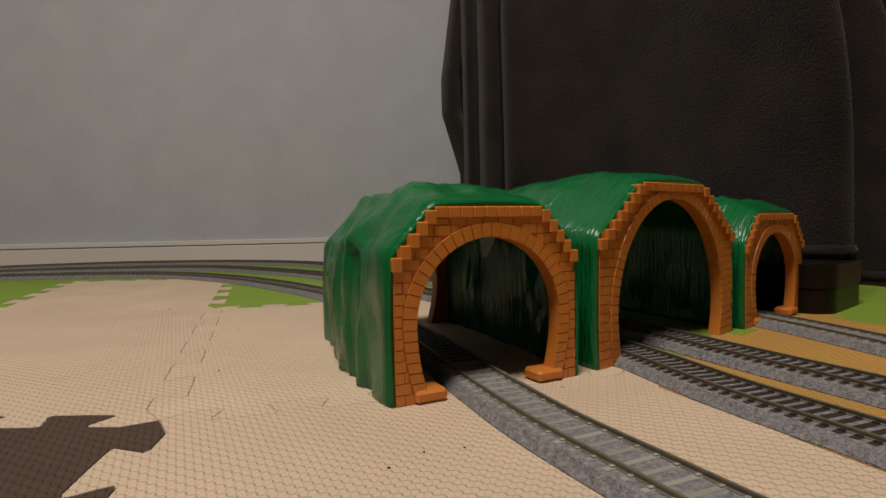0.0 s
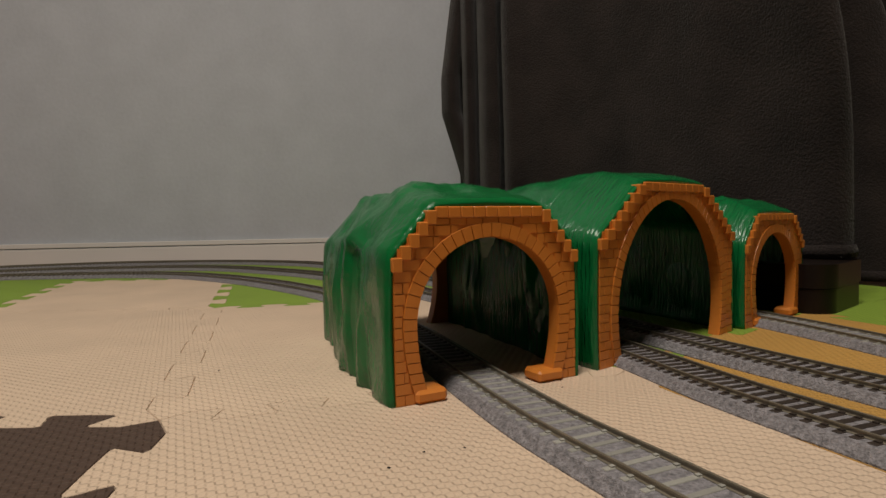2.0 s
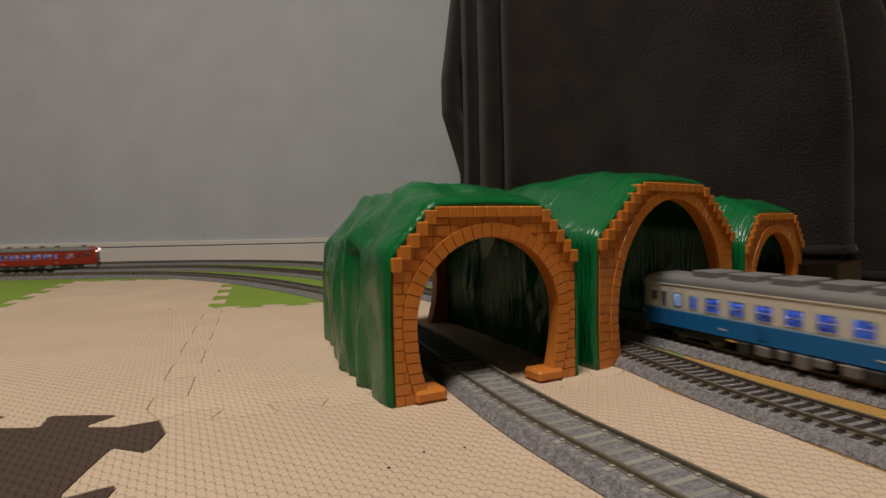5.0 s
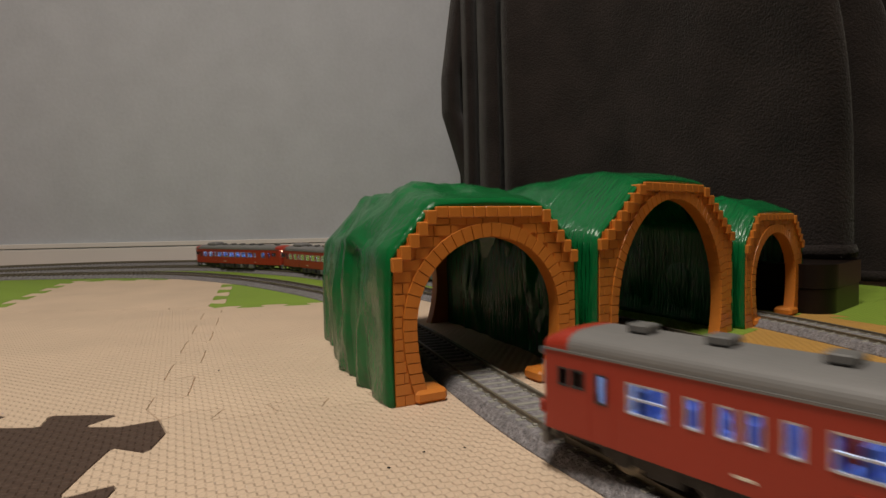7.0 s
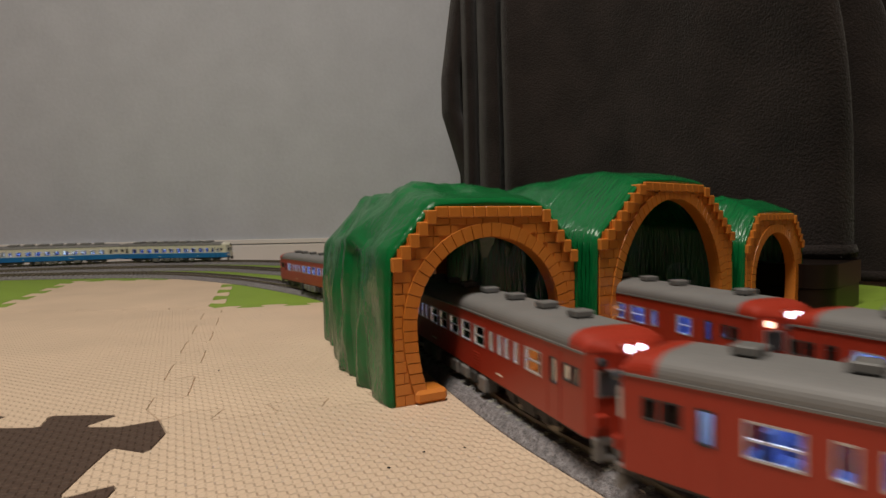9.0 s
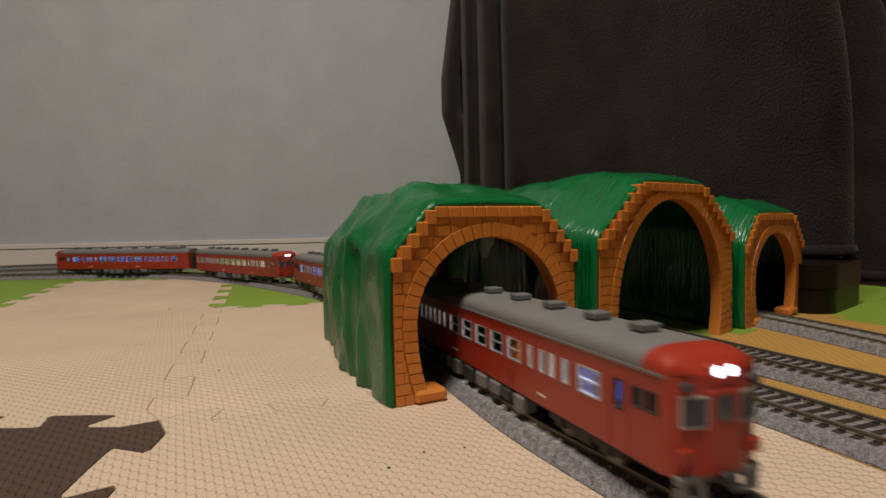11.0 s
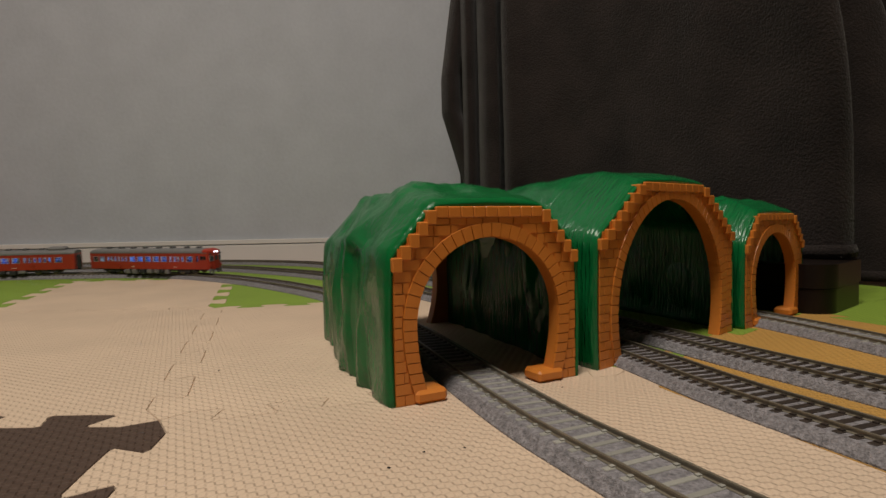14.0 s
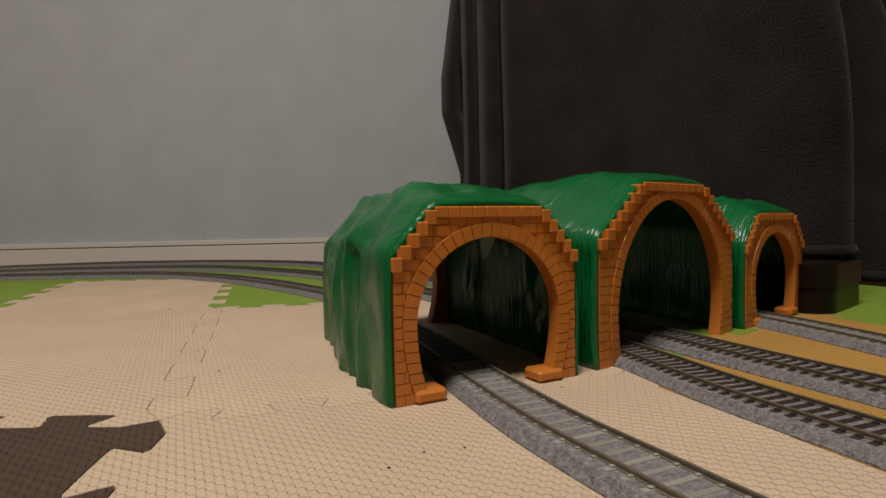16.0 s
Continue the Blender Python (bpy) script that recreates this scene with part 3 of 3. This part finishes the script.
def rounded_rect(x0, x1, y0, y1, r, n=8):
    pts = []
    for cx, cy, a0 in ((x1 - r, y1 - r, 0), (x0 + r, y1 - r, 90), (x0 + r, y0 + r, 180), (x1 - r, y0 + r, 270)):
        for i in range(n + 1):
            a = radians(a0 + 90 * i / n)
            pts.append((cx + r * math.cos(a), cy + r * math.sin(a)))
    return pts


def storage_box():
    e = thing("storage_box", "dark brown plastic box with rounded corners under the blanket", "box", m=pose(0.3115, 0.4692, 0, 0, 0, 42))
    bm = bmesh.new()
    prism(bm, rounded_rect(0, 0.105, 0, 0.10, 0.020, 20), 0.0, 0.0205, lambda a, b, n: Vector((a, b, n)))
    part("body", bm, M_BOX, e)
    bm = bmesh.new()
    prism(bm, rounded_rect(-0.0012, 0.1062, -0.0012, 0.1012, 0.021, 20), 0.0212, 0.041, lambda a, b, n: Vector((a, b, n)))
    bmesh.ops.bevel(bm, geom=[ed for ed in bm.edges if all(v.co.z > 0.04 for v in ed.verts)], offset=0.003, segments=3, affect="EDGES")
    part("lid", bm, M_BOX, e)


storage_box()


def crumb(x, y, size):
    bm = bmesh.new()
    bmesh.ops.create_icosphere(bm, subdivisions=1, radius=size)
    for v in bm.verts:
        v.co = Vector((v.co.x * (1 + 0.4 * noise.noise(v.co * 900)), v.co.y * 1.5, v.co.z * 0.6 + size * 0.45))
    ob = part("crumb", bm, M_CRUMB)
    ob.matrix_basis = pose(x, y, 0, 0, 0, x * 5000)
    tagged(ob, "tiny dark crumb lying on the beige mat", "crumb", "crumbs")


crumb(-0.0081, 0.2034, 0.00045)
crumb(0.0064, 0.2068, 0.00045)
crumb(-0.0193, 0.1905, 0.00052)
crumb(-0.1274, 0.3255, 0.00045)
crumb(-0.1509, 0.5244, 0.00038)
crumb(-0.0759, 0.2915, 0.00030)
crumb(-0.1678, 0.5296, 0.00038)
crumb(0.0567, 0.2808, 0.00038)

# ---- trains ----
CAR_W = 0.0296
CAR_L = 0.2420
MM = 0.00093      # drawing millimetres to metres
Z_BOT, Z_EAVE, Z_ROOF = 0.0082, 0.0336, 0.0398     # above the rail tops


def side_wall(bm, y, openings, z0, z1, x0, x1):
    """A wall along x with window openings through its thickness."""
    inward = -0.0009 if y > 0 else 0.0009
    xs = sorted({x0, x1, *(v for o in openings for v in o[:2])})
    zs = sorted({z0, z1, *(v for o in openings for v in o[2:])})

    def hole(xm, zm):
        return any(o[0] < xm < o[1] and o[2] < zm < o[3] for o in openings)

    for side, yy in ((0, y), (1, y + inward)):
        vs = {}
        for xa, xb in zip(xs[:-1], xs[1:]):
            for za, zb in zip(zs[:-1], zs[1:]):
                if hole((xa + xb) / 2, (za + zb) / 2):
                    continue
                q = []
                for c in ((xa, za), (xb, za), (xb, zb), (xa, zb)):
                    if c not in vs:
                        vs[c] = bm.verts.new((c[0], yy, c[1]))
                    q.append(vs[c])
                bm.faces.new(q)
    for a, b, c, d in openings:
        if c < z0 or d > z1:
            continue
        f = [bm.verts.new((p, y, q)) for p, q in ((a, c), (b, c), (b, d), (a, d))]
        g = [bm.verts.new((p, y + inward, q)) for p, q in ((a, c), (b, c), (b, d), (a, d))]
        for i in range(4):
            bm.faces.new((f[i], f[(i + 1) % 4], g[(i + 1) % 4], g[i]))


def cab_outline(cab):
    """Plan of one end, from the left corner to the right one, beyond CAR_L / 2 - 0.004."""
    h = CAR_W / 2
    if cab:
        return [(0.0, h), (0.0022, h * 0.80), (0.0040, h * 0.36), (0.0040, -h * 0.36), (0.0022, -h * 0.80), (0.0, -h)]
    return [(0.0, h), (0.0038, h * 0.97), (0.004, h * 0.9), (0.004, -h * 0.9), (0.0038, -h * 0.97), (0.0, -h)]


def rail_car(name, label, windows, cabs, tank, vents, livery, red_caps, lamps, group):
    """windows: (start, end, kind) along x in mm from the car's middle."""
    e = thing(name, label, "model train", group)
    x_end = CAR_L / 2 - 0.004
    h = CAR_W / 2
    z_lo, z_hi = 0.0197, 0.0285
    ops = []
    for a, b, kind in windows:
        lo, hi = {"big": (z_lo, z_hi), "small": (z_lo + 0.0004, z_hi - 0.0002), "door": (z_lo + 0.0002, z_hi + 0.0002), "cab": (z_lo + 0.003, z_hi)}[kind]
        ops.append((a * MM, b * MM, lo, hi, kind))
    holes = [o[:4] for o in ops]
    split = 0.0190
    bands = [(Z_BOT, Z_EAVE, M_RED)] if livery == "red" else [(Z_BOT, split - 0.0012, M_BLUE), (split - 0.0012, split, M_PALE), (split, Z_EAVE, M_CREAM)]
    names = ["body"] if livery == "red" else ["lower_panel", "stripe", "upper_panel"]
    body = None
    for (z0, z1, mat), nm in zip(bands, names):
        bm = bmesh.new()
        inside = [o for o in holes if o[2] >= z0 and o[3] <= z1]
        for y in (h, -h):
            side_wall(bm, y, inside, z0, z1, -x_end, x_end)
        for sgn, cab in ((1, cabs[0]), (-1, cabs[1])):
            pts = [(sgn * (x_end + a), b) for a, b in cab_outline(cab)]
            lo = [bm.verts.new((a, b, z0)) for a, b in pts]
            hi = [bm.verts.new((a, b, z1)) for a, b in pts]
            for i in range(len(pts) - 1):
                bm.faces.new((lo[i], lo[i + 1], hi[i + 1], hi[i]))
        body = part(nm, bm, mat, e)

    # roof: a rounded section, drawn in over the ends
    def roof_piece(nm, xa, xb, mat, lift=0.0):
        bm = bmesh.new()
        n = 22
        rings = []
        xs = sorted({xa, xb, *[v for v in (-x_end - 0.004, -x_end - 0.002, -x_end, -x_end + 0.003, -x_end + 0.006, x_end - 0.006, x_end - 0.003, x_end, x_end + 0.002, x_end + 0.004) if xa < v < xb]})
        for x in xs:
            over = max(0.0, abs(x) - (x_end - 0.006)) / 0.010
            cab = cabs[0] if x > 0 else cabs[1]
            crown = Z_ROOF - (0.0056 if cab else 0.0015) * over ** 2
            half = h - (0.0105 if cab else 0.001) * max(0, abs(x) - x_end) / 0.004 * 0.9
            ring = []
            for i in range(n + 1):
                a = math.pi * i / n
                cc, ss = math.cos(a), math.sin(a)
                ring.append(bm.verts.new((x, half * math.copysign(abs(cc) ** 0.55, cc), Z_EAVE + (crown - Z_EAVE) * abs(ss) ** 0.75 + lift)))
            rings.append(ring)
        for r0, r1 in zip(rings[:-1], rings[1:]):
            for i in range(n):
                bm.faces.new((r0[i], r0[i + 1], r1[i + 1], r1[i]))
        bm.faces.new(rings[0])
        bm.faces.new(rings[-1][::-1])
        for r0, r1 in zip(rings[:-1], rings[1:]):
            bm.faces.new((r0[0], r1[0], r1[-1], r0[-1]))
        return part(nm, bm, mat, e, smooth=False)

    cap_mat = M_RED if livery == "red" else M_CREAM
    xa, xb = -x_end - 0.004, x_end + 0.004
    if cabs[1]:
        roof_piece("roof_end", xa, xa + 0.013, cap_mat)
        xa += 0.013
    if cabs[0]:
        roof_piece("roof_end", xb - 0.013, xb, cap_mat)
        xb -= 0.013
    roof = roof_piece("roof", xa, xb, M_ROOF)
    for v in vents:
        bm = bmesh.new()
        if livery == "red":
            box(bm, v * MM - 0.0034, v * MM + 0.0034, -0.0036, 0.0036, Z_ROOF + 0.0004, Z_ROOF + 0.0028, 0.0004)
            box(bm, v * MM - 0.0028, v * MM + 0.0028, -0.0028, 0.0028, Z_ROOF - 0.0006, Z_ROOF + 0.0010)
        else:
            box(bm, v * MM - 0.0088, v * MM + 0.0088, -0.0105, 0.0105, Z_ROOF - 0.0012, Z_ROOF + 0.0030, 0.0006)
        part("roof_vent", bm, M_VENT if livery == "red" else M_ROOF, roof)
    if tank is not None:
        bm = bmesh.new()
        box(bm, tank * MM - 0.0135, tank * MM + 0.0135, -0.0095, 0.0095, Z_ROOF - 0.0015, Z_ROOF + 0.0046, 0.0022)
        part("cooling_unit", bm, M_ROOF, roof, "large grey rooftop cooling unit")
    # eaves gutter
    for y in (h, -h):
        bm = bmesh.new()
        box(bm, -x_end, x_end, y - 0.0004, y + 0.0004, Z_EAVE - 0.0004, Z_EAVE + 0.0003)
        part("gutter", bm, M_ROOF if livery == "red" else M_CREAM, e)

    # windows: frame, glass and a middle bar
    for a, b, lo, hi, kind in ops:
        for sgn in (1, -1):
            y = sgn * h
            bm = bmesh.new()
            t = 0.0005
            for q in ((a, b, lo, lo + t), (a, b, hi - t, hi), (a, a + t, lo + t, hi - t), (b - t, b, lo + t, hi - t)):
                box(bm, q[0], q[1], y - sgn * 0.0008, y + sgn * 0.00025, q[2], q[3])
            if kind == "big":
                zm = (lo + hi) / 2
                box(bm, a + t, b - t, y - sgn * 0.0008, y + sgn * 0.0001, zm - 0.0002, zm + 0.0003)
            w = part("window", bm, M_FRAME if kind in ("big", "small") else M_DARK, e)
            bm = bmesh.new()
            box(bm, a + t, b - t, y - sgn * 0.0007, y - sgn * 0.0004, lo + t, hi - t)
            g = part("pane", bm, M_GLASS, w)
            g.visible_shadow = False
        if kind == "door":
            for sgn in (1, -1):
                bm = bmesh.new()
                x0, x1 = a - 0.0018, b + 0.0018
                y = sgn * h
                for q in ((x0 - 0.0004, x0, Z_BOT + 0.001, Z_EAVE - 0.002), (x1, x1 + 0.0004, Z_BOT + 0.001, Z_EAVE - 0.002)):
                    box(bm, q[0], q[1], y - sgn * 0.0003, y + sgn * 0.0002, q[2], q[3])
                part("door_seam", bm, M_DARK if livery != "red" else M_RED, e)

    # small plates on the sides
    for sgn in (1, -1):
        for x0, w in ((-0.034, 0.0075), (0.052, 0.005)):
            bm = bmesh.new()
            box(bm, x0, x0 + w, sgn * h - 0.0002, sgn * h + 0.0002, Z_BOT + 0.0034, Z_BOT + 0.0041)
            part("lettering_bar", bm, M_CREAM, e, "small pale bar of lettering")
        for x0 in (-0.062, 0.026):
            bm = bmesh.new()
            for k in range(5):
                box(bm, x0, x0 + 0.0075, sgn * h - 0.0003, sgn * h + 0.00025, Z_BOT + 0.0022 + k * 0.0013, Z_BOT + 0.0030 + k * 0.0013)
            part("louvre", bm, M_RED if livery == "red" else M_BLUE, e)

    # interior: floor, seats, lit ceiling
    bm = bmesh.new()
    box(bm, -x_end, x_end, -h + 0.0012, h - 0.0012, Z_BOT, Z_BOT + 0.0015)
    box(bm, -x_end, x_end, -h + 0.0012, h - 0.0012, Z_EAVE - 0.0012, Z_EAVE - 0.0006)
    box(bm, -x_end + 0.016, -x_end + 0.017, -h + 0.0015, h - 0.0015, Z_BOT + 0.0015, Z_EAVE - 0.0012)
    box(bm, x_end - 0.017, x_end - 0.016, -h + 0.0015, h - 0.0015, Z_BOT + 0.0015, Z_EAVE - 0.0012)
    part("interior", bm, M_INNER, e)
    bm = bmesh.new()
    x = -x_end + 0.024
    while x < x_end - 0.03:
        for y0, y1 in ((-h + 0.002, -0.004), (0.004, h - 0.002)):
            box(bm, x, x + 0.0022, y0, y1, Z_BOT + 0.0015, z_lo + 0.0062)
            box(bm, x - 0.004, x + 0.006, y0, y1, Z_BOT + 0.0015, z_lo - 0.001)
        x += 0.0175
    part("seats", bm, M_SEAT, e, "rows of blue seats inside the lit car")
    bm = bmesh.new()
    box(bm, -x_end + 0.02, x_end - 0.02, -0.0022, 0.0022, Z_EAVE - 0.0022, Z_EAVE - 0.0013)
    part("light_strip", bm, M_TUBE, e, "glowing bluish-white interior light strip")

    # ends: cab windows, gangway door, lamps, buffer beam
    for sgn, cab, lit in ((1, cabs[0], lamps[0]), (-1, cabs[1], lamps[1])):
        xe = sgn * (x_end + 0.0040)
        if cab:
            for y in (-h * 0.58, h * 0.58):
                bm = bmesh.new()
                m = Matrix.Translation((sgn * (x_end + 0.0031), y, 0)) @ Matrix.Rotation(sgn * math.copysign(radians(13.5), y), 4, "Z")
                box(bm, -0.0006, 0.0006, -0.0037, 0.0037, z_lo + 0.0010, z_hi + 0.0004, 0.0, m)
                w = part("cab_window", bm, M_FRAME, e)
                bm = bmesh.new()
                box(bm, -0.0008, 0.0008, -0.0032, 0.0032, z_lo + 0.0015, z_hi - 0.0001, 0.0, m)
                part("pane", bm, M_PANE_DARK, w)
            bm = bmesh.new()
            box(bm, xe - 0.0006, xe + 0.0008, -0.0052, 0.0052, Z_BOT, Z_EAVE - 0.0035, 0.0004)
            d = part("gangway_door", bm, cap_mat, e)
            bm = bmesh.new()
            box(bm, xe + 0.0004, xe + 0.0011, -0.0026, 0.0026, z_lo + 0.0024, z_hi, 0.0)
            part("pane", bm, M_PANE_DARK, d)
            for y in (-0.0112, 0.0112):
                bm = bmesh.new()
                box(bm, sgn * x_end + (0.0022 if sgn > 0 else -0.0040), sgn * x_end + (0.0040 if sgn > 0 else -0.0022), y - 0.0022, y + 0.0022, Z_BOT + 0.0035, Z_BOT + 0.0075, 0.0005)
                part("step_plate", bm, cap_mat, e)
                bm = bmesh.new()
                cylinder(bm, 0.0013, sgn * (x_end + 0.0035), y * 0.98, Z_EAVE - 0.0022, 0.0022, "x", 12)
                part("marker_lamp", bm, M_TAIL if lit == 2 else M_PANE_DARK, e)
            bm = bmesh.new()
            box(bm, xe - 0.0042 if sgn > 0 else xe - 0.0004, xe + 0.0004 if sgn > 0 else xe + 0.0042, -0.0048, 0.0048, Z_EAVE - 0.0006, Z_EAVE + 0.0030, 0.0008)
            hl = part("headlamp_housing", bm, cap_mat, e)
            for y in (-0.0021, 0.0021):
                bm = bmesh.new()
                cylinder(bm, 0.0014, xe + sgn * 0.0005, y, Z_EAVE + 0.0012, 0.0010, "x", 12)
                part("headlamp", bm, M_LAMP if lit else M_PANE_DARK, hl)
            bm = bmesh.new()
            x0, x1 = sorted((sgn * (x_end + 0.001), sgn * (x_end + 0.0034)))
            box(bm, x0, x1, -0.0135, 0.0135, 0.0060, 0.0086, 0.0004)
            for y in (-0.0115, 0.0115):
                box(bm, x0, x1, y - 0.0018, y + 0.0018, 0.0014, 0.0061, 0.0004)
            for y in (-0.0052, 0.0052):
                box(bm, x0, x1, y - 0.0011, y + 0.0011, 0.0016, 0.0061, 0.0003)
            for y in (-0.0083, 0.0083):
                box(bm, x0, x1, y - 0.0018, y + 0.0018, 0.0014, 0.0027, 0.0003)
            part("snow_plough", bm, M_GREY, e)
        else:
            bm = bmesh.new()
            x0, x1 = sorted((xe - sgn * 0.0005, xe + sgn * 0.0022))
            box(bm, x0, x1, -0.0062, 0.0062, Z_BOT, Z_EAVE - 0.003, 0.0005)
            part("gangway", bm, M_DARK, e)
        bm = bmesh.new()
        x0, x1 = sorted((sgn * (x_end - 0.002), sgn * (x_end + 0.0072)))
        box(bm, x0, x1, -0.0018, 0.0018, 0.0058, 0.0088, 0.0004)
        part("coupler", bm, M_DARK, e)

    # underframe: equipment boxes, bogies with wheels
    bm = bmesh.new()
    box(bm, -x_end + 0.003, x_end - 0.003, -0.0135, 0.0135, Z_BOT - 0.0014, Z_BOT + 0.0002)
    part("underframe", bm, M_DARK, e)
    rnd = random.Random(len(windows) * 7 + len(vents))
    x = -0.047
    while x < 0.040:
        w = rnd.uniform(0.009, 0.018)
        for y in (0.0125, -0.0125):
            bm = bmesh.new()
            d = rnd.uniform(0.0052, 0.0078)
            box(bm, x, x + w * rnd.uniform(0.5, 0.8), y - 0.0035, y + 0.0035, Z_BOT - d, Z_BOT - 0.0008, 0.0006)
            part("equipment_box", bm, M_GREY if rnd.random() < 0.6 else M_DARK, e)
        x += w
    for bx in (-0.0765, 0.0765):
        bm = bmesh.new()
        for y in (-0.0118, 0.0118):
            box(bm, bx - 0.0205, bx + 0.0205, y - 0.0010, y + 0.0010, 0.0042, 0.0068, 0.0004)
            box(bm, bx - 0.0055, bx + 0.0055, y - 0.0016, y + 0.0016, 0.0028, 0.0072, 0.0004)
            for ax in (-0.0130, 0.0130):
                box(bm, bx + ax - 0.0026, bx + ax + 0.0026, y - 0.0018, y + 0.0018, 0.0032, 0.0076, 0.0004)
        box(bm, bx - 0.004, bx + 0.004, -0.0115, 0.0115, 0.0055, 0.0085)
        bogie = part("bogie", bm, M_DARK, e)
        for ax in (-0.0130, 0.0130):
            bm = bmesh.new()
            for y in (-0.0090, 0.0090):
                cylinder(bm, 0.00525, bx + ax, y, 0.00525, 0.0024, "y", 20)
            cylinder(bm, 0.0012, bx + ax, 0, 0.00525, 0.0166, "y", 8)
            part("wheelset", bm, M_RAIL, bogie)
    return e


M_PANE_DARK = material("dark_glass", (0.06, 0.065, 0.075), rough=0.08, vary=0.05)


def pattern(start, items):
    """Window rows: items of (kind, width, gap before) in mm, from start."""
    out, x = [], start
    for kind, w, gap in items:
        x += gap
        out.append((x, x + w, kind))
        x += w
    return out


B, N, D, C = "big", "small", "door", "cab"
MIDDLE = [(N, 4.6, 5.5)] + [(N, 4.6, 3.4)] * 5 + [(B, 13, 5.5)] + [(B, 13, 4.2)] * 4 + [(N, 4.6, 5.5), (N, 4.6, 4.5), (N, 4.6, 2.5), (N, 4.6, 4.5), (B, 13, 5.5), (D, 4.6, 7), (C, 5.5, 4), (C, 4.5, 1.0)]
UNIT_BLANK = pattern(-125.0, [(B, 12, 15)] + MIDDLE)
UNIT = pattern(-125.0, [(B, 12, 2.5), (B, 12, 3.5)] + MIDDLE)
SINGLE = pattern(-128.0, [(C, 4.5, 2), (C, 4.5, 1.2), (D, 4.5, 4), (B, 11, 6), (B, 11, 8), (N, 5.5, 6), (B, 14, 4), (B, 14, 4.5), (B, 14, 4.5), (B, 14, 4.5), (B, 14, 4.5), (B, 14, 4.5), (N, 5.5, 5),
                          (B, 11, 15), (D, 4.5, 9), (C, 4.5, 6), (C, 4.5, 1.2)])
BLUE = pattern(-129.0, [(C, 6, 3), (D, 5, 5)] + [(B, 11, 11)] + [(B, 11, 6.8)] * 9 + [(N, 7, 6), (D, 6, 7), (D, 4.5, 7), (C, 4.5, 4)])
red_group, blue_group = "red railcars", "white and blue railcars"
RED_LABEL = "vermilion model railcar with grey roof and lit windows"
unit_a = rail_car("railcar", RED_LABEL, UNIT_BLANK, (True, False), -98, (-72, -45, -18, 12, 42, 72, 98), "red", True, (0, 0), red_group)
unit_b = rail_car("railcar", RED_LABEL + ", headlamp on", UNIT, (True, False), None, (-100, -72, -45, -18, 12, 42, 72, 98), "red", True, (1, 0), red_group)
single_a = rail_car("railcar", "vermilion model railcar with rooftop cooling unit and lit windows", SINGLE, (True, True), -82, (-52, -24, 4, 32, 58, 104), "red", True, (2, 0), red_group)
blue_a = rail_car("railcar", "white and blue model railcar with grey roof vents", BLUE, (True, False), None, (-88, -60, -32, -6, 22, 50, 78), "blue", False, (0, 0), blue_group)
TRAIN_A = [unit_a, unit_b, copy_thing(unit_a, Matrix()), copy_thing(unit_b, Matrix())]
TRAIN_B = [blue_a, copy_thing(blue_a, Matrix())]
TRAIN_C = [single_a, copy_thing(single_a, Matrix())]


# ---- what moves ----
CAR_PITCH = 0.2485
HEAD_A = [(0.0, 1.905), (6.7, 3.446), (6.9, 3.492), (7.1, 3.542), (7.3, 3.598), (7.9, 3.724), (8.1, 3.77), (8.3, 3.825), (8.9, 3.955), (9.2, 4.029), (11.3, 4.516), (11.5, 4.568), (11.8, 4.650), (13.0, 4.915), (15.5, 5.480), (16.0, 5.593)]
HEAD_B = [(0.0, 2.00), (4.2, 3.36), (6.3, 4.051), (6.4, 4.083), (6.5, 4.105), (6.6, 4.139), (6.7, 4.165), (7.5, 4.762), (7.7, 4.822), (7.9, 4.878), (8.1, 4.945), (8.3, 5.008), (8.5, 5.055), (8.7, 5.118), (8.9, 5.182), (9.2, 5.284), (16.0, 7.35)]
HEAD_C = [(0.0, 6.55), (4.2, 5.19), (6.3, 4.436), (6.5, 4.368), (6.7, 4.302), (6.9, 4.240), (7.1, 4.180), (7.3, 4.105), (7.5, 4.011), (7.7, 3.913), (7.9, 3.702), (8.1, 3.640), (8.3, 3.588), (8.7, 3.455), (8.9, 3.397), (9.0, 3.361), (9.2, 3.30), (11.3, 2.60), (16.0, 1.05)]
# the trains run slower before the tunnels than on the far curve
RUN_A = [(0.0, 0.0), (3.76, 3.76), (3.805, 3.93), (4.30, 4.49), (4.60, 4.815), (9.0, 9.215)]
RUN_FLAT = [(0.0, 0.0), (9.0, 9.0)]


def train_motion(cars, path, head, way, flips, run):
    ts, hs = [k[0] for k in head], [k[1] for k in head]
    for i, car in enumerate(cars):
        rows = []
        for k in range(161):
            t = 0.1 * k
            s = float(np.interp(t, ts, hs)) - way * CAR_PITCH * (i + 0.5)
            s = float(np.interp(s, [r[0] for r in run], [r[1] for r in run]))
            a, b = on_path(path, s - way * 0.0765), on_path(path, s + way * 0.0765)
            d = b - a
            turn = math.degrees(math.atan2(d.y, d.x)) + (180 if flips[i] else 0)
            c = (a + b) / 2
            tilt = cant_at(c)
            rows.append((t, pose(c.x, c.y, RAIL_Z + tilt * HALF_BED, math.degrees(math.atan(tilt)) * (1 if flips[i] != (way < 0) else -1), 0, turn)))
        walk(car, rows)


def motions():
    train_motion(TRAIN_A, PATH_1, HEAD_A, 1, (False, True, False, True), RUN_A)
    train_motion(TRAIN_B, PATH_3, HEAD_B, 1, (False, True), RUN_FLAT)
    train_motion(TRAIN_C, PATH_2, HEAD_C, -1, (False, False), RUN_FLAT)


motions()
